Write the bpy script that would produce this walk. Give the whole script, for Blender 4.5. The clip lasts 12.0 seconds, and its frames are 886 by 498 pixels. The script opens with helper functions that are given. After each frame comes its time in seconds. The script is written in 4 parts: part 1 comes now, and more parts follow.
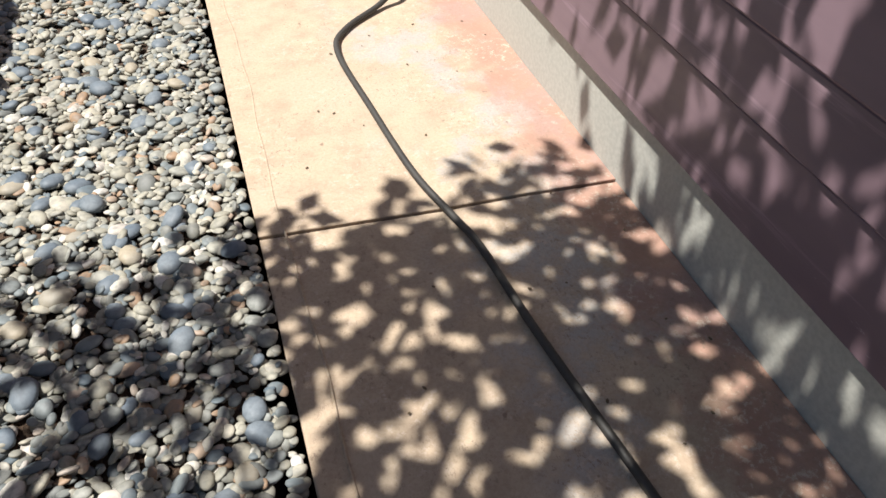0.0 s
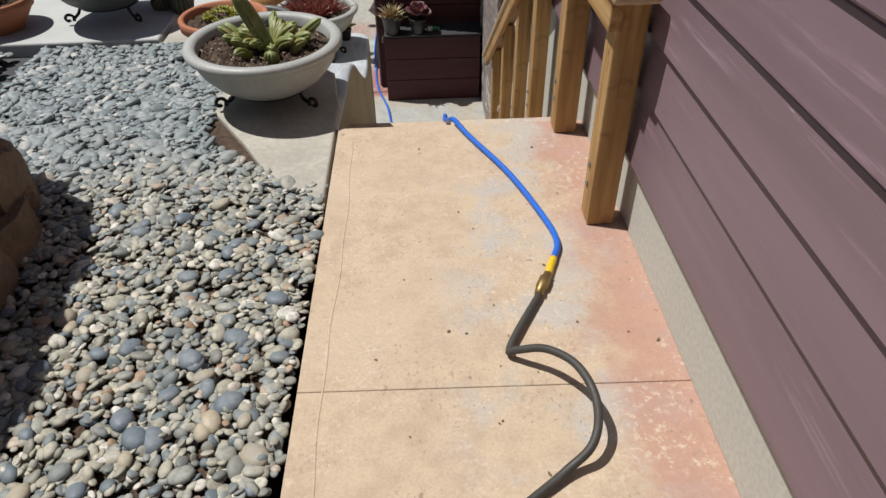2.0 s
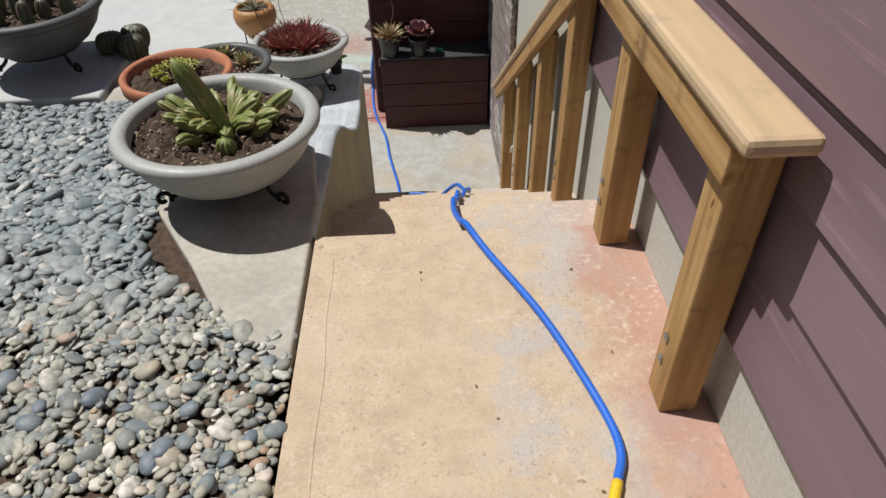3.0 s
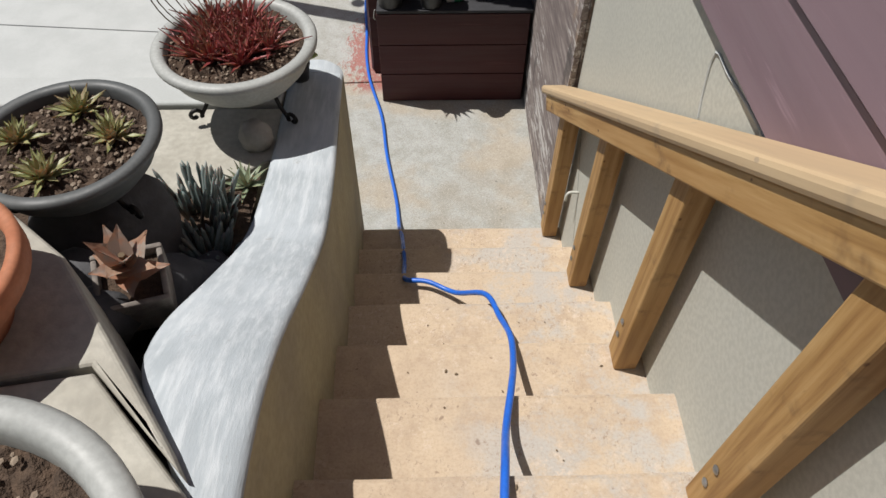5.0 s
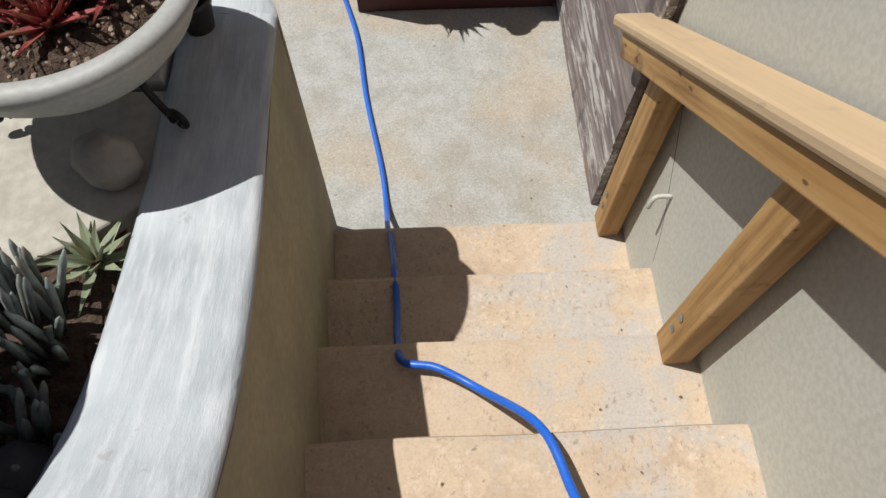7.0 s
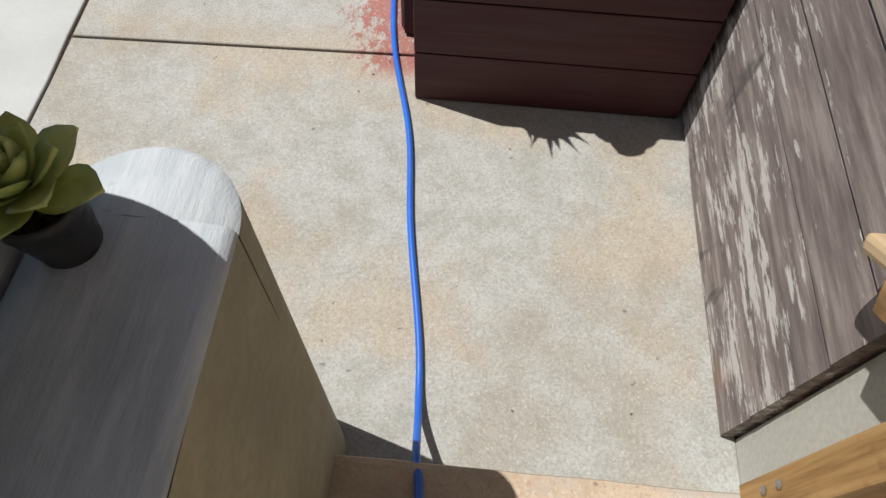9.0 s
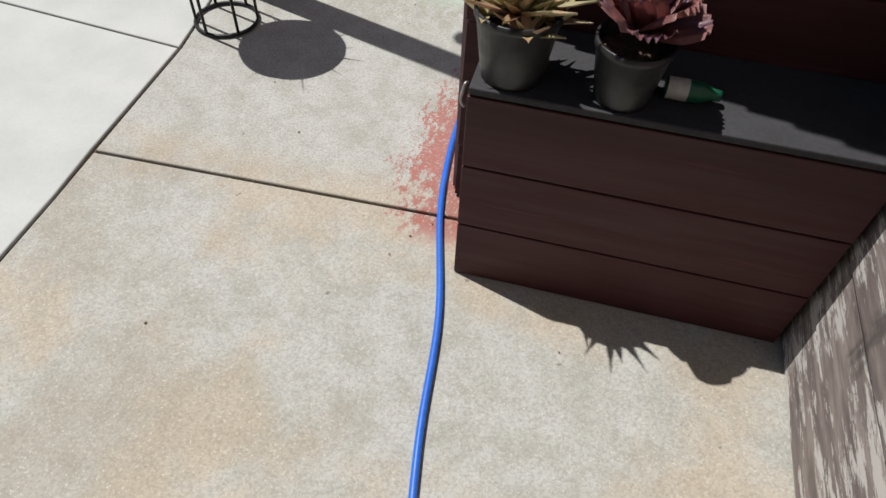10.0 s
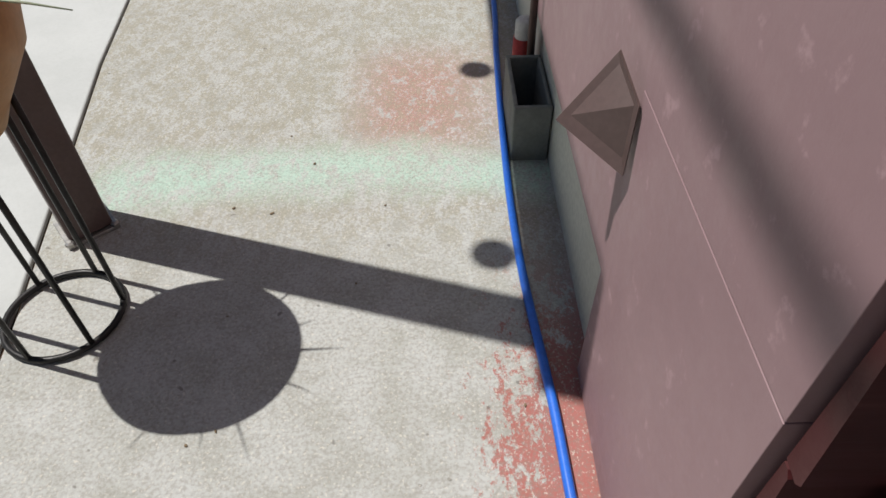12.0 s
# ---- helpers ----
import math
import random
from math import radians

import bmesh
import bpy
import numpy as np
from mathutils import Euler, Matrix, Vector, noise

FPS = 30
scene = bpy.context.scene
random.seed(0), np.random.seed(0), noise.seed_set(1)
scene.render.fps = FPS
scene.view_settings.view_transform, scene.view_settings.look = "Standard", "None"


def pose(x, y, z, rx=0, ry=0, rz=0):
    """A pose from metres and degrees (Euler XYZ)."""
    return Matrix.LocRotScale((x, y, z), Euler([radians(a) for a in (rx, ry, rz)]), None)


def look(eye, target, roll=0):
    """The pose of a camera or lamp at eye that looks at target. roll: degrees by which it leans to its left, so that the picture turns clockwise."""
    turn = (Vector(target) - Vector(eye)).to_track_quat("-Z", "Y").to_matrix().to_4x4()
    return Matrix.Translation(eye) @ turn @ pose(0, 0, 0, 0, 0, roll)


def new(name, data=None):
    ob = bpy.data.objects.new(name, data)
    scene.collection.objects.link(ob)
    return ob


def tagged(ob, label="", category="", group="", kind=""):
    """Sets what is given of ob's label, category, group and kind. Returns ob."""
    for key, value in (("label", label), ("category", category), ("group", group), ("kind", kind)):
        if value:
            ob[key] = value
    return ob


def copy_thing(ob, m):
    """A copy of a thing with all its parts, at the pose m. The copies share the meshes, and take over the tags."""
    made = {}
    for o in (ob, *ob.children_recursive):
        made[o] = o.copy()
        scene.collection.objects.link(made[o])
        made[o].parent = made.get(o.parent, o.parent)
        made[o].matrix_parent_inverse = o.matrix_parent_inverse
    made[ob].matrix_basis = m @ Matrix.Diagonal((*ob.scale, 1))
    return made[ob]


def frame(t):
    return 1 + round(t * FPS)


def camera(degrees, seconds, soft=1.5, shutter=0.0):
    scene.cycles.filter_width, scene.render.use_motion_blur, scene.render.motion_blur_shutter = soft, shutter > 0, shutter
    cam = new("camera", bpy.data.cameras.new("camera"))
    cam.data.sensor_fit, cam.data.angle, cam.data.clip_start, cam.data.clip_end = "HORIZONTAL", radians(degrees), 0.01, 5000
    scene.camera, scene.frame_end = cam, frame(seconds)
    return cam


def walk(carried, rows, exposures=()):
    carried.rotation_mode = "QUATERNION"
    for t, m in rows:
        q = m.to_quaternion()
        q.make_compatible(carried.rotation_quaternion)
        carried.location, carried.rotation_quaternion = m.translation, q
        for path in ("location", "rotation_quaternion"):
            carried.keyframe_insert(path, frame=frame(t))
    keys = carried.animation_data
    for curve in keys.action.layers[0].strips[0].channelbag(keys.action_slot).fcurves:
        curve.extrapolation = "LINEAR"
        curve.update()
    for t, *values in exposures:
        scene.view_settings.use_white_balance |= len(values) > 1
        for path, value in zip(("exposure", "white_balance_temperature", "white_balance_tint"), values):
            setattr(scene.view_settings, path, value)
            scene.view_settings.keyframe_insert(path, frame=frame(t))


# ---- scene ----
cam = camera(67.7, 12.0)
PATH = [
    (0, (0.019, 0.753, 1.229), (0.515, 2.026, -0.232), 2.6),
    (0.5, (0.138, 1.122, 1.221), (0.484, 2.558, -0.128), 4.2),
    (1, (0.246, 1.53, 1.318), (0.404, 3.011, -0.017), 0.8),
    (1.5, (0.31, 1.918, 1.34), (0.395, 3.442, 0.048), -0.2),
    (2, (0.343, 2.282, 1.328), (0.391, 3.829, 0.061), -1.2),
    (2.5, (0.345, 2.685, 1.314), (0.385, 4.235, 0.051), -1.7),
    (3, (0.355, 3.085, 1.296), (0.396, 4.614, 0.008), -1.6),
    (3.2, (0.374, 3.247, 1.29), (0.385, 4.757, -0.023), -2.9),
    (4.8, (0.328, 4.75, 1.135), (0.359, 6.034, -0.399), 0.4),
    (5, (0.332, 4.904, 1.102), (0.363, 6.15, -0.462), 0.4),
    (5.5, (0.339, 5.205, 1.052), (0.367, 6.35, -0.587), 0.0),
    (6, (0.285, 5.47, 0.856), (0.324, 6.521, -0.846), 0.1),
    (6.5, (0.278, 5.733, 0.721), (0.323, 6.708, -1.025), 0.3),
    (6.7, (0.299, 5.838, 0.632), (0.343, 6.789, -1.127), 0.2),
    (8.3, (0.226, 6.588, 0.191), (0.28, 7.475, -1.601), 3.8),
    (8.5, (0.201, 6.671, 0.139), (0.239, 7.576, -1.644), 4.0),
    (9, (0.214, 6.841, 0.031), (0.166, 7.825, -1.709), 2.6),
    (9.5, (0.278, 7.048, -0.104), (0.133, 8.156, -1.763), 3.5),
    (10, (0.231, 7.267, -0.185), (-0.037, 8.51, -1.729), 3.0),
    (10.5, (0.147, 7.516, -0.308), (-0.258, 8.828, -1.763), -0.3),
    (11, (0.081, 7.771, -0.454), (-0.291, 9.163, -1.841), -0.9),
    (11.5, (-0.143, 8.097, -0.555), (-0.329, 9.529, -1.938), -1.0),
    (12, (-0.361, 8.514, -0.561), (-0.351, 9.909, -1.994), -0.7),
]
EXPOSURES = [(0, 0.5), (0.5, 0.05), (1.0, -0.08), (2.0, -0.14), (7.0, -0.1), (12.0, -0.08)]
walk(cam, [(t, look(eye, target, roll)) for t, eye, target, roll in PATH], EXPOSURES)


# ---- light ----
SUN_TO = Vector((0.956, -0.294, 0)).normalized()
ELEV = 64.0
sun_dir = Vector((SUN_TO.x * math.cos(radians(ELEV)), SUN_TO.y * math.cos(radians(ELEV)), -math.sin(radians(ELEV))))
sun = new("sun", bpy.data.lights.new("sun", "SUN"))
sun.data.energy, sun.data.angle, sun.data.color = 5.3, radians(0.53), (1.0, 0.965, 0.92)
sun.matrix_world = Matrix.Translation((0, 0, 12)) @ sun_dir.to_track_quat("-Z", "Y").to_matrix().to_4x4()
world = bpy.data.worlds.new("sky")
scene.world = world
world.use_nodes = True
wt = world.node_tree
sky = wt.nodes.new("ShaderNodeTexSky")
sky.sky_type, sky.sun_disc = "NISHITA", False
sky.sun_elevation, sky.sun_rotation = radians(ELEV), math.atan2(-SUN_TO.x, -SUN_TO.y)
wt.links.new(sky.outputs[0], wt.nodes["Background"].inputs[0])
wt.nodes["Background"].inputs[1].default_value = 0.047

# ---- materials ----


class Graph:
    """A small node-tree writer."""

    def __init__(self, name, rough=0.8, metal=0.0):
        self.m = bpy.data.materials.new(name)
        self.m.use_nodes = True
        self.t = self.m.node_tree
        self.b = self.t.nodes["Principled BSDF"]
        self.b.inputs["Roughness"].default_value = rough
        self.b.inputs["Metallic"].default_value = metal
        self.geo = self.t.nodes.new("ShaderNodeNewGeometry")
        self.pos = self.geo.outputs["Position"]

    def put(self, socket, value):
        if hasattr(value, "is_linked"):
            self.t.links.new(value, socket)
        elif isinstance(value, tuple) and len(value) == 3 and socket.type == "RGBA":
            socket.default_value = (*value, 1)
        else:
            socket.default_value = value

    def stretch(self, v, scale):
        n = self.t.nodes.new("ShaderNodeMapping")
        self.put(n.inputs["Vector"], v)
        n.inputs["Scale"].default_value = scale
        return n.outputs[0]

    def noise(self, scale, detail=4, rough=0.55, stretch=None, vector=None):
        n = self.t.nodes.new("ShaderNodeTexNoise")
        v = vector or self.pos
        self.put(n.inputs["Vector"], self.stretch(v, stretch) if stretch else v)
        n.inputs["Scale"].default_value, n.inputs["Detail"].default_value, n.inputs["Roughness"].default_value = scale, detail, rough
        return n.outputs[0]

    def math(self, op, a, b=0.0, clamp=False):
        n = self.t.nodes.new("ShaderNodeMath")
        n.operation, n.use_clamp = op, clamp
        self.put(n.inputs[0], a), self.put(n.inputs[1], b)
        return n.outputs[0]

    def step(self, v, lo, hi, a=0.0, b=1.0):
        n = self.t.nodes.new("ShaderNodeMapRange")
        n.interpolation_type = "SMOOTHSTEP"
        self.put(n.inputs[0], v)
        for i, x in enumerate((lo, hi, a, b)):
            self.put(n.inputs[i + 1], x)
        return n.outputs[0]

    def mix(self, f, a, b, kind="MIX"):
        n = self.t.nodes.new("ShaderNodeMix")
        n.data_type, n.blend_type = "RGBA", kind
        self.put(n.inputs[0], f), self.put(n.inputs[6], a), self.put(n.inputs[7], b)
        return n.outputs[2]

    def ramp(self, f, stops):
        n = self.t.nodes.new("ShaderNodeValToRGB")
        e = n.color_ramp.elements
        while len(e) < len(stops):
            e.new(0.5)
        for x, (p, c) in zip(e, stops):
            x.position, x.color = p, (*c, 1)
        self.put(n.inputs[0], f)
        return n.outputs[0]

    def xyz(self):
        n = self.t.nodes.new("ShaderNodeSeparateXYZ")
        self.put(n.inputs[0], self.pos)
        return n.outputs

    def island(self):
        return self.geo.outputs["Random Per Island"]

    def chance(self):
        return self.t.nodes.new("ShaderNodeObjectInfo").outputs["Random"]

    def bump(self, h, strength=0.3, dist=0.004):
        n = self.t.nodes.new("ShaderNodeBump")
        n.inputs["Strength"].default_value, n.inputs["Distance"].default_value = strength, dist
        self.put(n.inputs["Height"], h)
        old = self.b.inputs["Normal"]
        if old.is_linked:
            self.put(n.inputs["Normal"], old.links[0].from_socket)
        self.put(old, n.outputs[0])

    def done(self, colour, rough=None):
        self.put(self.b.inputs["Base Color"], colour)
        if rough is not None:
            self.put(self.b.inputs["Roughness"], rough)
        return self.m


def plain(name, a, b, scale=8, rough=0.7, bump=0.15, metal=0.0, dist=0.003, fine=90):
    """Two close colours mottled at two scales, with fine relief."""
    g = Graph(name, rough, metal)
    f = g.step(g.noise(scale, 5), 0.3, 0.7)
    c = g.mix(f, a, b)
    n = g.noise(fine, 3)
    c = g.mix(g.step(n, 0.35, 0.65, 0.0, 0.35), c, tuple(x * 0.62 for x in a))
    g.bump(n, bump, dist)
    return g.done(c, g.step(g.noise(scale * 2, 3), 0.3, 0.7, rough - 0.08, min(1.0, rough + 0.08)))


def concrete_walk():
    g = Graph("tan_washed_concrete", 0.85)
    x, y, z = g.xyz()
    big, mid, fine = g.noise(2.2, 5), g.noise(11, 6, 0.65), g.noise(120, 4, 0.7)
    c = g.mix(g.step(mid, 0.35, 0.68), (0.53, 0.42, 0.3), (0.44, 0.34, 0.245))
    c = g.mix(g.step(big, 0.5, 0.62, 0, 0.75), c, (0.52, 0.42, 0.31))
    grey = g.math("MULTIPLY", g.step(g.noise(3.1, 6, 0.7), 0.46, 0.6), g.step(x, 0.3, 0.55))
    c = g.mix(g.math("MULTIPLY", grey, 0.9), c, (0.43, 0.41, 0.38))
    edge = g.math("ADD", x, g.math("MULTIPLY", g.math("SUBTRACT", g.noise(5, 6, 0.7), 0.5), 0.55))
    salmon = g.math("MULTIPLY", g.step(edge, 0.72, 0.9), g.step(z, -0.3, -0.1))
    c = g.mix(g.math("MULTIPLY", salmon, 0.7), c, (0.4, 0.2, 0.155))
    worn = g.step(g.noise(42, 6, 0.8), 0.52, 0.6)
    c = g.mix(g.math("MULTIPLY", worn, g.step(g.noise(4, 4, 0.6), 0.45, 0.6, 0.1, 0.75)), c, (0.6, 0.5, 0.4))
    pit = g.step(g.noise(70, 6, 0.8, (1, 0.7, 1)), 0.56, 0.62)
    c = g.mix(g.math("MULTIPLY", pit, g.step(g.noise(3.4, 4, 0.7), 0.45, 0.58, 0.08, 0.8)), c, (0.27, 0.2, 0.15))
    c = g.mix(g.step(g.noise(28, 2), 0.71, 0.76, 0, 0.6), c, (0.16, 0.1, 0.07))
    c = g.mix(g.step(fine, 0.3, 0.6, 0.3, 0.0), c, (0.3, 0.2, 0.13))
    g.bump(fine, 0.35, 0.003)
    g.bump(mid, 0.35, 0.008)
    g.bump(g.noise(42, 6, 0.8), 0.4, 0.004)
    return g.done(c)


def concrete_patio():
    g = Graph("grey_patio_concrete", 0.85)
    x, y, z = g.xyz()
    big, mid, fine = g.noise(1.5, 5), g.noise(8, 6, 0.65), g.noise(130, 4, 0.75)
    c = g.mix(g.step(mid, 0.35, 0.7), (0.42, 0.43, 0.415), (0.33, 0.335, 0.305))
    near = g.step(y, 8.85, 8.65)
    tan = g.math("MULTIPLY", g.step(g.noise(1.9, 4, 0.6), 0.45, 0.62), near)
    c = g.mix(g.math("MULTIPLY", tan, 0.65), c, (0.42, 0.345, 0.25))
    c = g.mix(g.math("MULTIPLY", g.math("MULTIPLY", g.step(big, 0.52, 0.66), near), 0.5), c, (0.3, 0.26, 0.2))
    rub = g.noise(34, 9, 0.84, (1.0, 0.6, 1.0))
    # worn red paint along the house wall
    band = g.math("ADD", g.math("MULTIPLY", g.step(x, -0.55, -0.03), 0.34), g.math("MULTIPLY", g.noise(1.6, 2), 0.4))
    red = g.math("MULTIPLY", g.step(g.math("ADD", rub, band), 0.92, 0.95), g.math("MULTIPLY", g.step(y, 8.5, 8.62), g.step(y, 9.7, 9.3, 0.25, 1.0)))
    c = g.mix(g.math("MULTIPLY", red, 0.85), c, (0.33, 0.07, 0.055))
    # pale green paint across the walk further on
    spot = g.math("MULTIPLY", g.step(g.math("ABSOLUTE", g.math("ADD", x, 0.42)), 0.3, 0.05), g.step(g.math("ABSOLUTE", g.math("SUBTRACT", y, 10.35)), 0.45, 0.1))
    c = g.mix(g.math("MULTIPLY", spot, g.step(rub, 0.43, 0.51, 0.05, 0.85)), c, (0.4, 0.09, 0.07))
    far = g.step(y, 9.45, 9.9)
    c = g.mix(g.math("MULTIPLY", far, g.step(rub, 0.47, 0.54, 0, 0.75)), c, (0.29, 0.275, 0.21))
    mint = g.math("MULTIPLY", g.step(g.math("ABSOLUTE", g.math("SUBTRACT", g.math("ADD", y, g.math("MULTIPLY", g.noise(1.2, 3), 0.5)), 10.24)), 0.17, 0.03), g.step(rub, 0.4, 0.55))
    mint = g.math("MULTIPLY", mint, g.step(x, -1.4, -1.25))
    c = g.mix(g.math("MULTIPLY", mint, 0.75), c, (0.4, 0.58, 0.5))
    c = g.mix(g.step(g.noise(24, 2), 0.72, 0.76, 0, 0.7), c, (0.1, 0.09, 0.08))
    c = g.mix(g.step(fine, 0.32, 0.62, 0.55, 0.0), c, (0.2, 0.18, 0.15))
    grain = g.noise(150, 3, 0.7)
    c = g.mix(g.step(grain, 0.58, 0.66, 0, 0.5), c, (0.62, 0.58, 0.5))
    g.bump(fine, 0.35, 0.003)
    return g.done(c)


def concrete_white():
    g = Graph("pale_new_concrete", 0.8)
    mid, fine = g.noise(5, 5), g.noise(110, 3, 0.7)
    c = g.mix(g.step(mid, 0.3, 0.7), (0.47, 0.485, 0.475), (0.42, 0.435, 0.425))
    c = g.mix(g.step(fine, 0.3, 0.6, 0.15, 0.0), c, (0.3, 0.3, 0.28))
    g.bump(fine, 0.2, 0.002)
    return g.done(c)


def painted_boards(name, a, b, wear, wear_amount, along=(1, 0.05, 1), rough=0.5):
    """Paint over long-grained boards: streaks along the grain, scuffs and per-board change."""
    g = Graph(name, rough)
    streak = g.noise(30, 5, 0.65, along)
    c = g.mix(g.step(g.noise(3, 4, 0.6, along), 0.35, 0.65), a, b)
    c = g.mix(g.step(streak, 0.58, 0.7, 0, 0.5), c, tuple(min(1, v * 1.5 + 0.03) for v in a))
    peel = g.math("ADD", g.noise(22, 8, 0.75, (1, along[1] * 3, 1.0)), g.math("MULTIPLY", g.math("SUBTRACT", g.noise(2.5, 3), 0.5), 0.35))
    c = g.mix(g.step(peel, wear_amount, wear_amount + 0.04), c, wear)
    c = g.mix(g.math("MULTIPLY", g.chance(), 0.25), c, tuple(v * 0.7 for v in b))
    g.bump(streak, 0.25, 0.003)
    g.bump(peel, 0.2, 0.002)
    return g.done(c, g.step(streak, 0.3, 0.7, rough - 0.08, rough + 0.12))


def weathered():
    g = Graph("peeling_weathered_boards", 0.8)
    al = (1, 0.1, 1)
    base = g.ramp(g.noise(26, 7, 0.7, al), [(0.3, (0.09, 0.07, 0.07)), (0.5, (0.2, 0.165, 0.155)), (0.62, (0.3, 0.26, 0.24))])
    peel = g.math("ADD", g.noise(26, 9, 0.76, (1, 0.14, 1)), g.math("MULTIPLY", g.math("SUBTRACT", g.noise(1.8, 3), 0.5), 0.45))
    c = g.mix(g.step(peel, 0.55, 0.585), base, (0.52, 0.5, 0.48))
    rust = g.noise(2.3, 4, 0.6, (1, 0.6, 0.4))
    c = g.mix(g.step(rust, 0.62, 0.72, 0, 0.55), c, (0.3, 0.17, 0.06))
    c = g.mix(g.step(g.noise(4, 4, 0.6, (1, 1.2, 0.5)), 0.6, 0.68, 0, 0.7), c, (0.05, 0.045, 0.045))
    g.bump(peel, 0.5, 0.004)
    return g.done(c)


def timber(name="new_pine", dark=0.0):
    g = Graph(name, 0.65)
    tc = g.t.nodes.new("ShaderNodeTexCoord").outputs["Object"]
    grain = g.noise(34, 5, 0.6, (1, 1, 0.06), tc)
    ring = g.noise(9, 3, 0.5, (1, 1, 0.1), tc)
    c = g.ramp(grain, [(0.32, (0.23, 0.115, 0.035)), (0.5, (0.4, 0.235, 0.085)), (0.68, (0.52, 0.34, 0.15))])
    c = g.mix(g.step(ring, 0.42, 0.6, 0, 0.5), c, (0.36, 0.19, 0.06))
    c = g.mix(g.step(g.noise(7, 4, 0.6, None, tc), 0.56, 0.7, 0, 0.7), c, (0.13, 0.065, 0.028))
    c = g.mix(g.step(g.noise(26, 1, 0.5, (1, 1, 0.5), tc), 0.74, 0.77, 0, 0.9), c, (0.12, 0.05, 0.02))
    if dark:
        c = g.mix(0.6, c, (0.56, 0.45, 0.31))
    g.bump(grain, 0.3, 0.003)
    return g.done(c)


def pebble_mat():
    g = Graph("river_pebbles", 0.6)
    x, y, z = g.xyz()
    r = g.island()
    warm = g.ramp(r, [(0.0, (0.17, 0.18, 0.17)), (0.2, (0.34, 0.32, 0.25)), (0.4, (0.42, 0.4, 0.32)), (0.55, (0.12, 0.16, 0.185)), (0.68, (0.3, 0.31, 0.28)), (0.82, (0.5, 0.46, 0.36)), (0.91, (0.68, 0.66, 0.6)), (0.975, (0.36, 0.24, 0.15))])
    cool = g.ramp(r, [(0.0, (0.15, 0.19, 0.205)), (0.3, (0.23, 0.27, 0.28)), (0.6, (0.31, 0.34, 0.345)), (0.85, (0.18, 0.22, 0.24)), (0.95, (0.5, 0.5, 0.47))])
    f = g.step(g.math("ADD", y, g.math("MULTIPLY", g.noise(2.5, 3), 1.4)), 4.7, 5.5)
    c = g.mix(f, warm, cool)
    n = g.noise(60, 4)
    c = g.mix(g.step(n, 0.38, 0.7, 0, 0.5), c, (0.12, 0.125, 0.12))
    g.bump(n, 0.1, 0.002)
    return g.done(c)


def leaf_mat(name, base, tip, edge=None, rough=0.45):
    g = Graph(name, rough)
    r = g.island()
    c = g.mix(r, base, tip)
    c = g.mix(g.step(g.noise(45, 3), 0.4, 0.7, 0, 0.4), c, tuple(v * 0.55 for v in base))
    if edge:
        c = g.mix(g.step(g.noise(14, 3), 0.52, 0.62, 0, 0.8), c, edge)
    g.b.inputs["Subsurface Weight"].default_value = 0.047
    return g.done(c)


def trowelled():
    """Brushed cement coat: long streaks, small chips."""
    g = Graph("pale_blue_grey_cement_render", 0.85)
    streak = g.noise(38, 6, 0.7, (1, 0.12, 0.4))
    c = g.mix(g.step(g.noise(4, 4), 0.35, 0.65), (0.44, 0.48, 0.51), (0.34, 0.375, 0.4))
    c = g.mix(g.step(streak, 0.42, 0.68, 0.0, 0.6), c, (0.58, 0.61, 0.63))
    chip = g.noise(9, 7, 0.75)
    c = g.mix(g.step(chip, 0.64, 0.67, 0, 0.5), c, (0.3, 0.3, 0.29))
    g.bump(streak, 0.6, 0.006)
    g.bump(chip, 0.3, 0.006)
    return g.done(c)


WALK = concrete_walk()
PATIO = concrete_patio()
WHITE = concrete_white()
SIDING = painted_boards("mauve_brown_siding_paint", (0.235, 0.16, 0.185), (0.18, 0.12, 0.14), (0.36, 0.3, 0.33), 0.67, rough=0.42)
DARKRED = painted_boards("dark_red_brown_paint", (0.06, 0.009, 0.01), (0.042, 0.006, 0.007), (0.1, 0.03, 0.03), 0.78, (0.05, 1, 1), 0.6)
PANEL = painted_boards("mauve_plywood_paint", (0.275, 0.18, 0.19), (0.245, 0.155, 0.165), (0.5, 0.38, 0.38), 0.82, (1, 0.6, 0.6), 0.55)
WEATHER = weathered()
SAGE = plain("sage_grey_stucco_paint", (0.52, 0.52, 0.46), (0.48, 0.48, 0.43), 1.6, 0.7, 0.06, fine=70)
PLASTER = trowelled()
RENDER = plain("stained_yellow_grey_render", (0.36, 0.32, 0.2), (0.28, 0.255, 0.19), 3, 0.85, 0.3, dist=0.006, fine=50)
FLAG = plain("pale_flagstone", (0.46, 0.44, 0.38), (0.36, 0.34, 0.29), 5, 0.85, 0.4, dist=0.006, fine=40)
PINE = timber()
PLANED = timber("planed_pine_cap", 1.0)
SOIL = plain("dry_potting_soil", (0.11, 0.07, 0.045), (0.05, 0.032, 0.022), 40, 0.95, 0.9, dist=0.012, fine=140)
GRIT = plain("pale_soil_grit", (0.3, 0.24, 0.18), (0.16, 0.11, 0.08), 30, 0.95)
BOWL = plain("pale_grey_glazed_fibrestone", (0.4, 0.41, 0.39), (0.34, 0.35, 0.335), 6, 0.55, 0.1)
BOWL_DARK = plain("dark_grey_fibrestone", (0.1, 0.105, 0.105), (0.075, 0.08, 0.08), 6, 0.55, 0.1)
